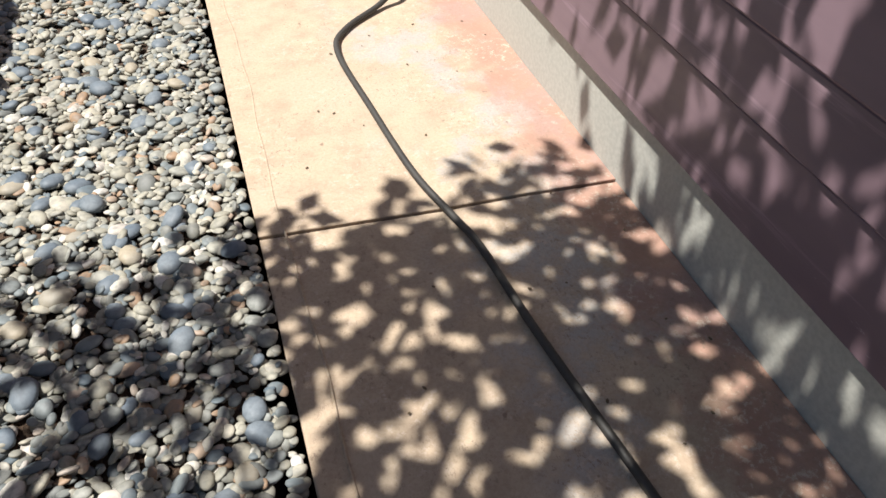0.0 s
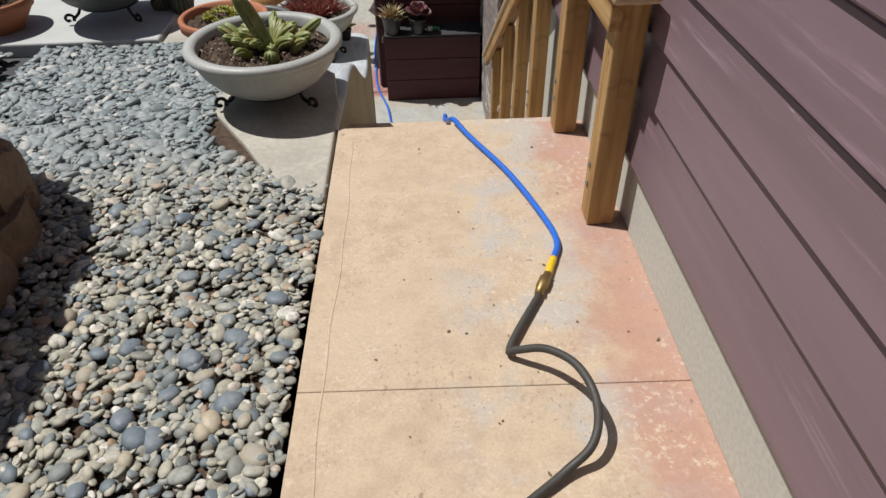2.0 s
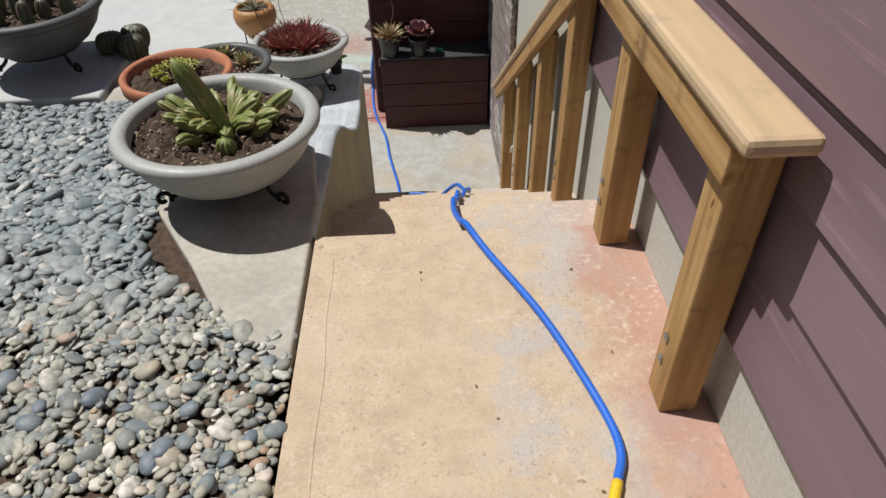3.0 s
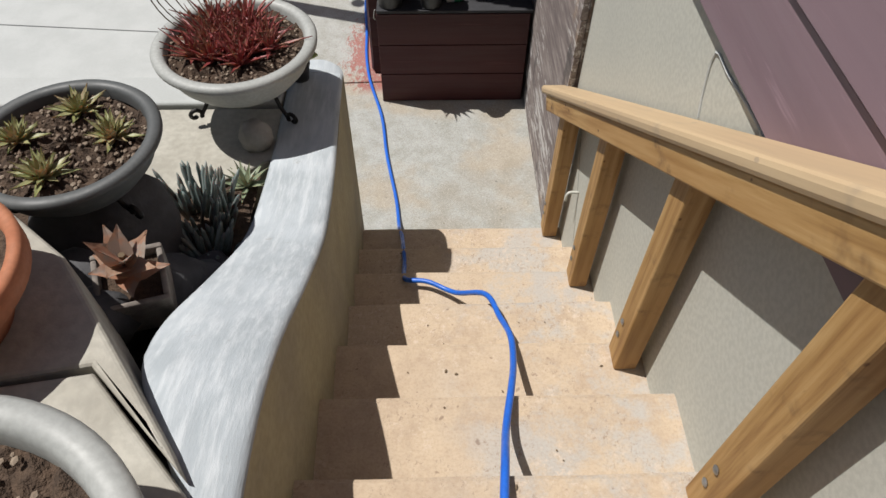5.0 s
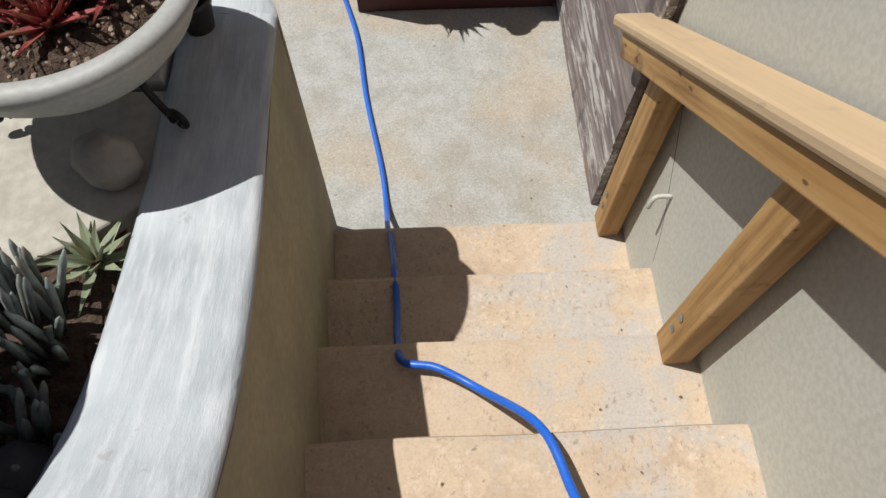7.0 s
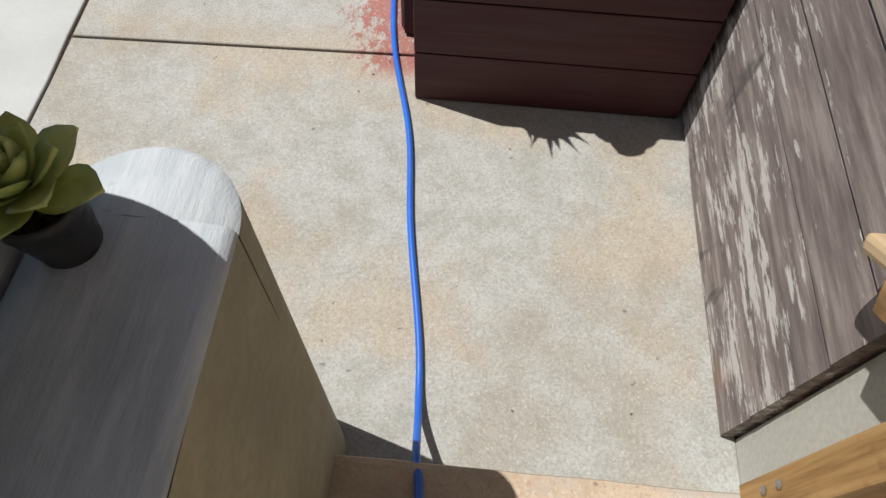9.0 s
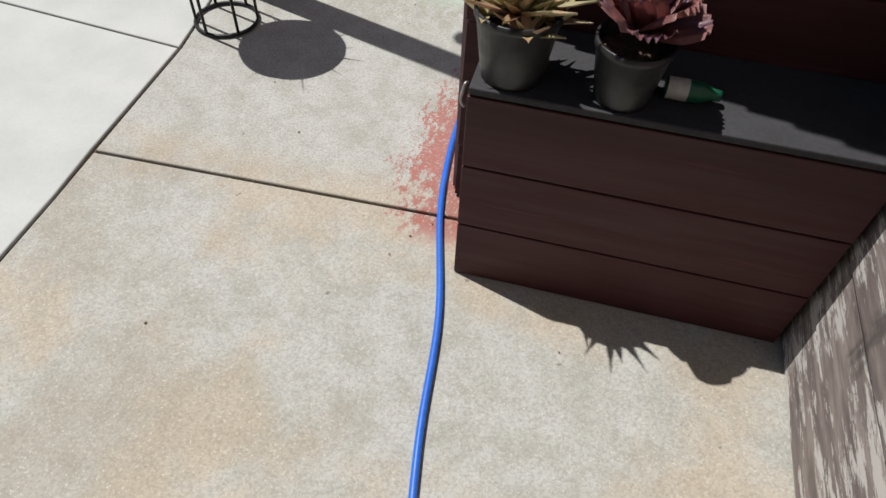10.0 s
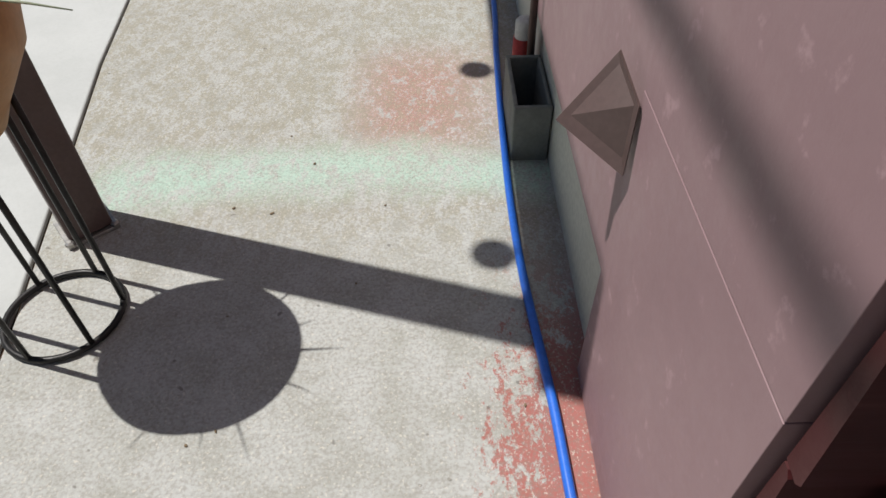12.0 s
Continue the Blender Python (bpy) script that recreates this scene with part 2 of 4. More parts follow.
TERRA = plain("terracotta", (0.43, 0.17, 0.085), (0.36, 0.13, 0.065), 7, 0.8, 0.15)
IRON = plain("black_wrought_iron", (0.02, 0.02, 0.021), (0.03, 0.028, 0.027), 20, 0.45, 0.1, 0.6)
PLASTIC = plain("black_nursery_plastic", (0.022, 0.022, 0.023), (0.03, 0.03, 0.03), 12, 0.42, 0.05)
RUBBER = plain("grey_black_rubber_hose", (0.045, 0.042, 0.038), (0.06, 0.055, 0.048), 14, 0.6, 0.1)
BLUE = plain("blue_vinyl_hose", (0.02, 0.14, 0.62), (0.018, 0.12, 0.55), 10, 0.4, 0.03)
YELLOW = plain("yellow_tape", (0.75, 0.52, 0.02), (0.7, 0.47, 0.02), 20, 0.5, 0.03)
BRASS = plain("dull_brass", (0.36, 0.25, 0.1), (0.26, 0.18, 0.08), 30, 0.45, 0.1, 0.8)
STEEL = plain("weathered_galvanised_steel", (0.45, 0.44, 0.42), (0.3, 0.29, 0.27), 30, 0.45, 0.1, 0.8)
ROCK = plain("rough_retaining_block", (0.23, 0.165, 0.11), (0.16, 0.115, 0.08), 6, 0.95, 0.8, dist=0.02, fine=28)
STONE = plain("grey_field_stone", (0.34, 0.32, 0.29), (0.22, 0.21, 0.2), 9, 0.9, 0.6, dist=0.01, fine=40)
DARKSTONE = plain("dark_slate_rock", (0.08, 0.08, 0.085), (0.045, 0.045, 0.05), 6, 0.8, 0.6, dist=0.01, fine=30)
POSTPAINT = plain("dark_brown_painted_post", (0.1, 0.065, 0.06), (0.085, 0.055, 0.05), 5, 0.5, 0.08)
DRY = plain("dry_twig", (0.13, 0.09, 0.055), (0.2, 0.15, 0.09), 30, 0.9)
BARK = plain("grey_brown_bark", (0.16, 0.12, 0.085), (0.1, 0.075, 0.055), 9, 0.95, 0.8, dist=0.015, fine=30)
TREELEAF = leaf_mat("tree_leaf", (0.06, 0.1, 0.03), (0.1, 0.14, 0.04))
PEBBLE = pebble_mat()
BLACKLID = plain("black_felted_lid", (0.03, 0.03, 0.034), (0.04, 0.04, 0.045), 9, 0.8, 0.3)

# ---- mesh helpers ----


def mesh_object(name, bm, material, parent=None, label="", smooth=False):
    me = bpy.data.meshes.new(name)
    bm.to_mesh(me)
    bm.free()
    me.materials.append(material)
    if smooth:
        me.shade_smooth()
    ob = new(name, me)
    if parent:
        ob.parent = parent
    if label:
        ob["label"] = label
    return ob


def part(name, bm, material, parent, label="", smooth=False):
    return mesh_object(name, bm, material, parent, label, smooth)


def thing(name, label, category, group="", kind="", at=(0, 0, 0)):
    ob = new(name)
    ob.location = at
    return tagged(ob, label, category, group, kind)


def box(x0, x1, y0, y1, z0, z1, bevel=0.0, bm=None, m=None):
    """A box with its edges broken by a small bevel."""
    b2 = bmesh.new()
    r = bmesh.ops.create_cube(b2, size=1)
    bmesh.ops.transform(b2, matrix=Matrix.Translation(((x0 + x1) / 2, (y0 + y1) / 2, (z0 + z1) / 2)) @ Matrix.Diagonal((x1 - x0, y1 - y0, z1 - z0, 1)), verts=b2.verts)
    if bevel:
        bmesh.ops.bevel(b2, geom=list(b2.edges), offset=bevel, segments=2, affect="EDGES", profile=0.5)
    if m is not None:
        bmesh.ops.transform(b2, matrix=m, verts=b2.verts)
    if bm is None:
        return b2
    tmp = bpy.data.meshes.new("tmp")
    b2.to_mesh(tmp)
    b2.free()
    bm.from_mesh(tmp)
    bpy.data.meshes.remove(tmp)
    return bm


def prism(poly, z0, z1, bevel=0.0):
    """An upright prism over a polygon."""
    bm = bmesh.new()
    f = bm.faces.new([bm.verts.new((x, y, z0)) for x, y in poly])
    bm.normal_update()
    if f.normal.z > 0:
        f.normal_flip()
    up = bmesh.ops.extrude_face_region(bm, geom=[f])
    bmesh.ops.translate(bm, vec=(0, 0, z1 - z0), verts=[v for v in up["geom"] if isinstance(v, bmesh.types.BMVert)])
    bmesh.ops.recalc_face_normals(bm, faces=bm.faces)
    if bevel:
        bmesh.ops.bevel(bm, geom=[e for e in bm.edges if all(v.co.z > z1 - 1e-5 for v in e.verts)], offset=bevel, segments=3, affect="EDGES", profile=0.5)
    return bm


def lathe(profile, n=48, wobble=0.0, bm=None):
    """Turned body from (radius, height) pairs."""
    bm = bm or bmesh.new()
    rings = []
    for r, z in profile:
        rings.append([bm.verts.new((r * math.cos(a) * (1 + wobble * math.sin(3 * a + z * 7)), r * math.sin(a), z)) for a in (2 * math.pi * i / n for i in range(n))])
    for a, b in zip(rings, rings[1:]):
        for i in range(n):
            bm.faces.new((a[i], a[(i + 1) % n], b[(i + 1) % n], b[i]))
    bmesh.ops.recalc_face_normals(bm, faces=bm.faces)
    return bm


def disc(r, z, rough=0.01, n=40, rings=9, seed=1):
    """A lumpy disc, for soil in a pot."""
    rnd = random.Random(seed)
    bm = bmesh.new()
    mid = bm.verts.new((0, 0, z + rough))
    last = None
    for k in range(1, rings + 1):
        ring = [bm.verts.new((r * k / rings * math.cos(2 * math.pi * i / n), r * k / rings * math.sin(2 * math.pi * i / n), z + rnd.uniform(-rough, rough))) for i in range(n)]
        for i in range(n):
            if last:
                bm.faces.new((last[i], ring[i], ring[(i + 1) % n], last[(i + 1) % n]))
            else:
                bm.faces.new((mid, ring[i], ring[(i + 1) % n]))
        last = ring
    return bm


def tube(points, radius, n=8, bm=None, radii=None, closed=False):
    """A tube along points."""
    bm = bm or bmesh.new()
    pts = [Vector(p) for p in points]
    rings, side = [], None
    for i, p in enumerate(pts):
        d = (pts[(i + 1) % len(pts) if closed else min(i + 1, len(pts) - 1)] - pts[(i - 1) if closed else max(i - 1, 0)]).normalized()
        if side is None:
            side = d.cross(Vector((0.13, 0.31, 0.94))).normalized()
        side = (side - d * side.dot(d)).normalized()
        up = d.cross(side)
        r = radii[i] if radii else radius
        rings.append([bm.verts.new(p + side * (r * math.cos(a)) + up * (r * math.sin(a))) for a in (2 * math.pi * k / n for k in range(n))])
    pairs = list(zip(rings, rings[1:])) + ([(rings[-1], rings[0])] if closed else [])
    for a, b in pairs:
        for k in range(n):
            bm.faces.new((a[k], a[(k + 1) % n], b[(k + 1) % n], b[k]))
    if not closed:
        bm.faces.new(rings[0][::-1])
        bm.faces.new(rings[-1])
    return bm


def smooth_line(points, steps=8):
    """Catmull-Rom through points."""
    p = [Vector(q) for q in points]
    p = [p[0] * 2 - p[1]] + p + [p[-1] * 2 - p[-2]]
    out = []
    for a, b, c, d in zip(p, p[1:], p[2:], p[3:]):
        for i in range(steps):
            t = i / steps
            out.append(0.5 * (2 * b + (c - a) * t + (2 * a - 5 * b + 4 * c - d) * t * t + (3 * b - a - 3 * c + d) * t ** 3))
    out.append(p[-2])
    return out


def blade(bm, base, way, length, width, thick, droop=0.3, n=5, up=Vector((0, 0, 1)), teeth=0.0):
    """A fleshy tapering leaf, with a keel."""
    way = Vector(way).normalized()
    side = way.cross(up)
    side = side.normalized() if side.length > 1e-4 else Vector((1, 0, 0))
    p, d = Vector(base), way.copy()
    rows = []
    for i in range(n + 1):
        t = i / n
        w = width * (1 - t) ** 0.7 * (0.75 + 0.5 * math.sin(math.pi * min(1, t * 1.2))) if i < n else width * 0.03
        if teeth and i % 2:
            w *= 1 + teeth
        nrm = side.cross(d).normalized()
        rows.append((bm.verts.new(p - side * w / 2 + nrm * thick * 0.4), bm.verts.new(p - nrm * thick * (1 - t)), bm.verts.new(p + side * w / 2 + nrm * thick * 0.4), bm.verts.new(p + nrm * thick * 0.1)))
        p = p + d * (length / n)
        d = (d - Vector((0, 0, droop / n))).normalized()
    for a, b in zip(rows, rows[1:]):
        for k in range(4):
            bm.faces.new((a[k], a[(k + 1) % 4], b[(k + 1) % 4], b[k]))
    bm.faces.new(rows[-1])
    return bm


def spoon(bm, base, way, length, width, thick, cup=0.25, n=7):
    """A broad fleshy leaf, widest past its middle, cupped, with a short tip."""
    way = Vector(way).normalized()
    side = way.cross(Vector((0, 0, 1)))
    side = side.normalized() if side.length > 1e-4 else Vector((1, 0, 0))
    up = side.cross(way)
    rows = []
    for i in range(n + 1):
        t = i / n
        w = width * 0.5 * (0.28 + 0.72 * math.sin(math.pi * t ** 1.25) ** 0.8 if t < 0.72 else max(0.05, 1.0 - ((t - 0.6) / 0.4) ** 2.2))
        mid = Vector(base) + way * (length * t) + up * (cup * length * t * t * 0.6)
        rows.append([bm.verts.new(mid + side * (w * q) + up * (cup * w * q * q + h * thick)) for q, h in ((-1, 0.1), (-0.5, 0.35), (0, 0.4), (0.5, 0.35), (1, 0.1), (0.5, -0.35), (0, -0.6), (-0.5, -0.35))])
    for a, b in zip(rows, rows[1:]):
        for k in range(8):
            bm.faces.new((a[k], a[(k + 1) % 8], b[(k + 1) % 8], b[k]))
    bm.faces.new(rows[-1])
    bm.faces.new(rows[0][::-1])
    return bm


def rosette(bm, c, n, length, width, thick, rnd, lo=0.1, hi=1.35, droop=0.2, teeth=0.0):
    """Leaves spiralling round a centre, upright in the middle."""
    for i in range(n):
        a = i * 2.39996 + rnd.uniform(-0.15, 0.15)
        e = lo + (hi - lo) * (i / n) ** 1.1
        L = length * rnd.uniform(0.75, 1.1) * (1 - 0.35 * i / n)
        way = (math.cos(a) * math.cos(e), math.sin(a) * math.cos(e), math.sin(e))
        blade(bm, Vector(c) + Vector((way[0], way[1], 0)) * width * 0.25, way, L, width * rnd.uniform(0.8, 1.15), thick, droop, teeth=teeth)
    return bm


def lump(r, seed, squash=(1, 1, 1), rough=0.2, sub=3):
    bm = bmesh.new()
    bmesh.ops.create_icosphere(bm, subdivisions=sub, radius=1)
    for v in bm.verts:
        k = 1 + rough * noise.noise(v.co * 1.6 + Vector((seed * 7.1, 0, 0))) + rough * 0.4 * noise.noise(v.co * 4 + Vector((seed, 3, 0)))
        v.co = Vector((v.co.x * squash[0], v.co.y * squash[1], v.co.z * squash[2])) * r * k
    return bm

# ---- ground and paving ----
LAND = -1.75
RISER = 1.75 / 9
NOSE = [4.71, 5.12, 5.44, 5.73, 6.01, 6.30, 6.59, 6.88, 7.167]
gb = bmesh.new()
for x0, x1, y0, y1, z in ((-400, 400, 7.2, 400, LAND - 0.15), (-400, 400, -400, 7.2, -1.95)):
    vs = [gb.verts.new(p) for p in ((x0, y0, z), (x1, y0, z), (x1, y1, z), (x0, y1, z))]
    gb.faces.new(vs)
tagged(mesh_object("ground", gb, SOIL), "bare brown earth under the paving", "ground", kind="structure")

# raised garden level: earth body under gravel and walk
tagged(mesh_object("garden_bank", box(-6, -0.08, -4, 5.2, -1.9, -0.022), SOIL), "earth bank under the pebble bed", "ground", kind="structure")
walkway = thing("walkway", "tan washed concrete walkway with worn salmon paint", "pavement", kind="structure")
CRACK = ((0.0, 2.005), (0.25, 1.985), (0.48, 1.965), (0.7, 1.955), (1.0, 1.93))


def slab(y0, y1, lo=None, hi=None):
    lo = lo or [(0.0, y0), (1.0, y0)]
    hi = hi or [(0.0, y1), (1.0, y1)]
    return prism([*lo, *hi[::-1]], -0.12, 0.0, 0.006)


part("slab", prism([(0, -4), (1.0, -4), *[(x, y - 0.004) for x, y in CRACK[::-1]]], -0.12, -0.003, 0.006), WALK, walkway)
part("slab", prism([*[(x, y + 0.003) for x, y in CRACK], (1.0, 3.3385), (0, 3.3555)], -0.12, 0.0, 0.003), WALK, walkway)
part("slab", prism([(0, 3.357), (1.0, 3.340), (1.0, 4.71), (0, 4.71)], -0.12, 0.0, 0.003), WALK, walkway)
part("joint_bed", box(0.004, 0.996, -3.9, 4.6, -0.3, -0.011), SOIL, walkway)
# trowelled border rib along the pebble edge
rib = bmesh.new()
pts = [(0.07 + 0.006 * math.sin(y * 5.1) + 0.003 * math.sin(y * 17), y, -0.0015) for y in np.arange(-2.0, 4.65, 0.06)]
tube(pts, 0.0035, 6, rib)
part("border_rib", rib, WALK, walkway, smooth=True)

stairs = thing("staircase", "worn tan concrete steps with rounded nosings", "stairs", kind="structure")
for k in range(1, 9):
    y0, y1, z = NOSE[k - 1] - 0.02, NOSE[k], -RISER * k
    b = bmesh.new()
    n = 14
    # tread with a slightly uneven nosing
    rows = []
    for i in range(n + 1):
        x = -0.14 + 1.14 * i / n
        w = 0.006 * noise.noise(Vector((x * 5, k * 3.3, 0)))
        prof = [(y0, z), (y1 - 0.018, z), (y1 - 0.005 + w, z - 0.006), (y1 + w, z - 0.02), (y1 - 0.004 + w, z - RISER - 0.01), (y0, z - RISER - 0.01)]
        rows.append([b.verts.new((x, y, zz)) for y, zz in prof])
    for a, c in zip(rows, rows[1:]):
        for j in range(len(prof)):
            b.faces.new((a[j], c[j], c[(j + 1) % 6], a[(j + 1) % 6]))
    b.faces.new(rows[0])
    b.faces.new(rows[-1][::-1])
    bmesh.ops.recalc_face_normals(b, faces=b.faces)
    part("step", b, WALK, stairs)
part("step", box(-0.02, 1.0, 4.5, 4.708, -0.32, -0.125), WALK, stairs)

patio = thing("patio", "grey concrete patio slabs with worn red paint", "pavement", kind="structure")
EDGE = [(-1.29, 8.4), (-1.297, 8.62), (-1.312, 9.25), (-1.345, 9.5), (-1.53, 10.6), (-1.72, 12.2), (-2.1, 16)]
part("slab", prism([(-1.27, 7.0), (1.0, 7.0), (1.0, 8.69), (-0.085, 8.653), (-1.291, 8.612), (-1.285, 8.4)], LAND - 0.12, LAND, 0.006), PATIO, patio)
part("slab", prism([*[(x + 0.005, y) for x, y in EDGE[:1:-1]], (-1.291, 8.622), (-0.085, 8.663), (1.0, 8.7), (1.2, 16)], LAND - 0.12, LAND + 0.002, 0.006), PATIO, patio)
part("slab", prism([(-1.29, 7.21), (-1.297, 8.4), (-1.309, 8.62), (-1.323, 9.243), (-6, 9.67), (-6, 7.21)], LAND - 0.12, LAND, 0.006), WHITE, patio)
part("slab", prism([*[(x - 0.007, y) for x, y in EDGE[:2:-1]], (-1.323, 9.253), (-6, 9.68), (-9, 9.97), (-9, 16)], LAND - 0.12, LAND, 0.006), WHITE, patio)
part("joint_bed", box(-6, 1.0, 7.25, 15.9, LAND - 0.14, LAND - 0.013), SOIL, patio)

# flagstones beside the walk and under the pots
flags = thing("flagstone_terrace", "pale flagstones set beside the walk under the bowls", "pavement", kind="structure")
part("flagstone", prism([(-0.012, 4.19), (-0.012, 4.9), (-0.06, 5.25), (-0.3, 5.5), (-0.62, 5.45), (-0.55, 4.9), (-0.36, 4.6), (-0.25, 4.4), (-0.13, 4.28)], -0.06, 0.003, 0.01), FLAG, flags)
part("flagstone", prism([(-0.13, 5.36), (-0.45, 5.78), (-0.75, 6.02), (-1.0, 5.95), (-1.0, 5.62), (-0.64, 5.46), (-0.31, 5.515), (-0.09, 5.3)], -0.3, 0.0, 0.012), FLAG, flags)
part("flagstone", prism([(-1.02, 5.72), (-1.02, 6.35), (-2.6, 6.6), (-2.6, 5.7)], -0.1, 0.012, 0.012), WHITE, flags)

# ---- cheek wall with its swept top ----
cheek = thing("cheek_wall", "curved pale grey rendered stair wall with yellowed side", "wall", kind="structure")
TOP = [(4.7, 0.0), (5.2, -0.035), (5.45, -0.045), (5.65, -0.12), (5.88, -0.28), (6.08, -0.39), (6.22, -0.475), (6.45, -0.53), (6.75, -0.575), (7.33, -0.6)]
INN = [(4.7, -0.005), (5.1, 0.0), (6.2, 0.0), (6.55, -0.01), (6.9, -0.028), (7.3, -0.036)]
OUT = [(4.7, -0.03), (5.1, -0.07), (5.3, -0.1), (5.5, -0.26), (5.68, -0.295), (5.9, -0.285), (6.03, -0.262), (6.2, -0.25), (7.3, -0.26)]


def along(tab, y):
    ys, vs = zip(*tab)
    return float(np.interp(y, ys, vs))


def soft(tab, y, r=0.11):
    return sum(along(tab, y + d * r) for d in (-1, -0.5, 0, 0.5, 1)) / 5


cap, side = bmesh.new(), bmesh.new()
rows_c, rows_s = [], []
ys = list(np.linspace(4.72, 7.2, 60))
for y in ys:
    zt, xi, xo = soft(TOP, y), soft(INN, y), soft(OUT, y)
    r = 0.018
    prof = [(xo, zt - 0.05), (xo + 0.004, zt - 0.012), (xo + r, zt)] + [(xo + r + (xi - xo - 2 * r) * t, zt + 0.004 * math.sin(math.pi * t) + 0.004 * noise.noise(Vector((t * 3, y * 5, 1)))) for t in (0.25, 0.5, 0.75)] + [(xi - r, zt), (xi - 0.004, zt - 0.006), (xi, zt - r)]
    rows_c.append([cap.verts.new((x, y, z)) for x, z in prof])
    foot = float(np.interp(y, (6.2, 7.15), (0.03, -0.034)))
    low = -0.02 - 1.75 * min(1, max(0, (y - 4.6) / 2.6)) - 0.2
    rows_s.append([side.verts.new((xi + (foot - xi) * t + 0.004 * noise.noise(Vector((y * 3, t * 4, 5))), y, (zt - r) + (low - zt) * t)) for t in (0, 0.1, 0.3, 0.6, 1)])
for rows, bm in ((rows_c, cap), (rows_s, side)):
    for a, b in zip(rows, rows[1:]):
        for j in range(len(a) - 1):
            bm.faces.new((a[j], a[j + 1], b[j + 1], b[j]))
# rounded far end
cx, cy, rr = (soft(INN, 7.2) + soft(OUT, 7.2)) / 2, 7.2, (soft(INN, 7.2) - soft(OUT, 7.2)) / 2
zt = soft(TOP, 7.2)
ring_t, ring_m, ring_b = [], [], []
for i in range(25):
    a = math.pi * i / 24
    u, v = math.cos(a), math.sin(a)
    ring_t.append(cap.verts.new((cx + (rr - 0.018) * u, cy + (rr - 0.018) * v, zt)))
    ring_m.append((cap.verts.new((cx + rr * u, cy + rr * v, zt - 0.018)), cx + rr * u, cy + rr * v))
hub = cap.verts.new((cx, cy, zt + 0.004))
endb = bmesh.new()
col = [[endb.verts.new((x, y, z)) for z in (zt - 0.018, LAND - 0.05)] for i, (_, x, y) in enumerate(ring_m)]
for i in range(24):
    cap.faces.new((hub, ring_t[i], ring_t[i + 1]))
    cap.faces.new((ring_t[i], ring_m[i][0], ring_m[i + 1][0], ring_t[i + 1]))
    endb.faces.new((col[i][0], col[i][1], col[i + 1][1], col[i + 1][0]))
for bm in (cap, side, endb):
    bmesh.ops.recalc_face_normals(bm, faces=bm.faces)
part("coping", cap, PLASTER, cheek, "pale blue-grey cement coping", True)
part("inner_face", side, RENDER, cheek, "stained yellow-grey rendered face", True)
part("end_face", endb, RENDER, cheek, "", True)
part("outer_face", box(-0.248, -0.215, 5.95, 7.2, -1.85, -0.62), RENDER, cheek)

# lower terrace left of the steps: soil bed, rough slab, white kerb
terrace = thing("planting_terrace", "rough concrete terrace with a white kerb and soil bed", "terrace", kind="structure")
part("rough_slab", prism([(-0.252, 6.7), (-0.252, 6.985), (-3.5, 6.985), (-3.5, 6.55), (-0.9, 6.47), (-0.56, 6.52), (-0.36, 6.62)], -0.8, -0.6, 0.008), FLAG, terrace)
part("kerb", prism([(-0.262, 7.0), (-0.262, 7.17), (-3.5, 7.2), (-3.5, 6.995)], -1.9, -0.585, 0.012), WHITE, terrace, "white cement kerb with chipped edge")
bed = bmesh.new()
bmesh.ops.create_grid(bed, x_segments=50, y_segments=30, size=0.5)
for v in bed.verts:
    x, y = -1.9 + v.co.x * 3.2, 6.25 + v.co.y * 1.35
    v.co = Vector((x, y, -0.635 + 0.2 * max(0, (6.3 - y)) + 0.03 * noise.noise(Vector((x * 9, y * 9, 0))) + 0.015 * noise.noise(Vector((x * 40, y * 40, 0)))))
part("soil", bed, SOIL, terrace, "dark crumbly soil")
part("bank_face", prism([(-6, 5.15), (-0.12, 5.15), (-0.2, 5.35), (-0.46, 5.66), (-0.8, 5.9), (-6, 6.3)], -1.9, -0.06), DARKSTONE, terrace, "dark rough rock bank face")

# ---- house walls ----
foundation = tagged(mesh_object("wall_foundation", box(1.0, 1.25, -4, 7.34, -1.9, 0.46), SAGE), "sage grey painted stucco foundation wall", "wall", kind="structure")
part("crack_filler", tube(smooth_line([(0.998, 6.175, 0.02), (0.998, 6.2, 0.09), (0.998, 6.208, 0.187), (0.998, 6.12, 0.192), (0.998, 6.0, 0.205), (0.998, 5.88, 0.21)], 3), 0.0035, 6), WHITE, foundation, "pale filled crack")
part("crack", tube(smooth_line([(1.0, 7.15, -0.85), (1.0, 7.05, -1.0), (1.0, 6.93, -1.2), (1.0, 6.88, -1.33)], 3), 0.0008, 6), IRON, foundation, "thin dark crack")
house = thing("wall_house", "mauve-brown painted lap siding wall", "wall", kind="structure")
part("sheathing", box(1.03, 1.2, -4, 9.0, 0.47, 3.6), SIDING, house)
WZ = [0.245, 0.47, 0.63, *[0.806 + 0.182 * i for i in range(15)]]


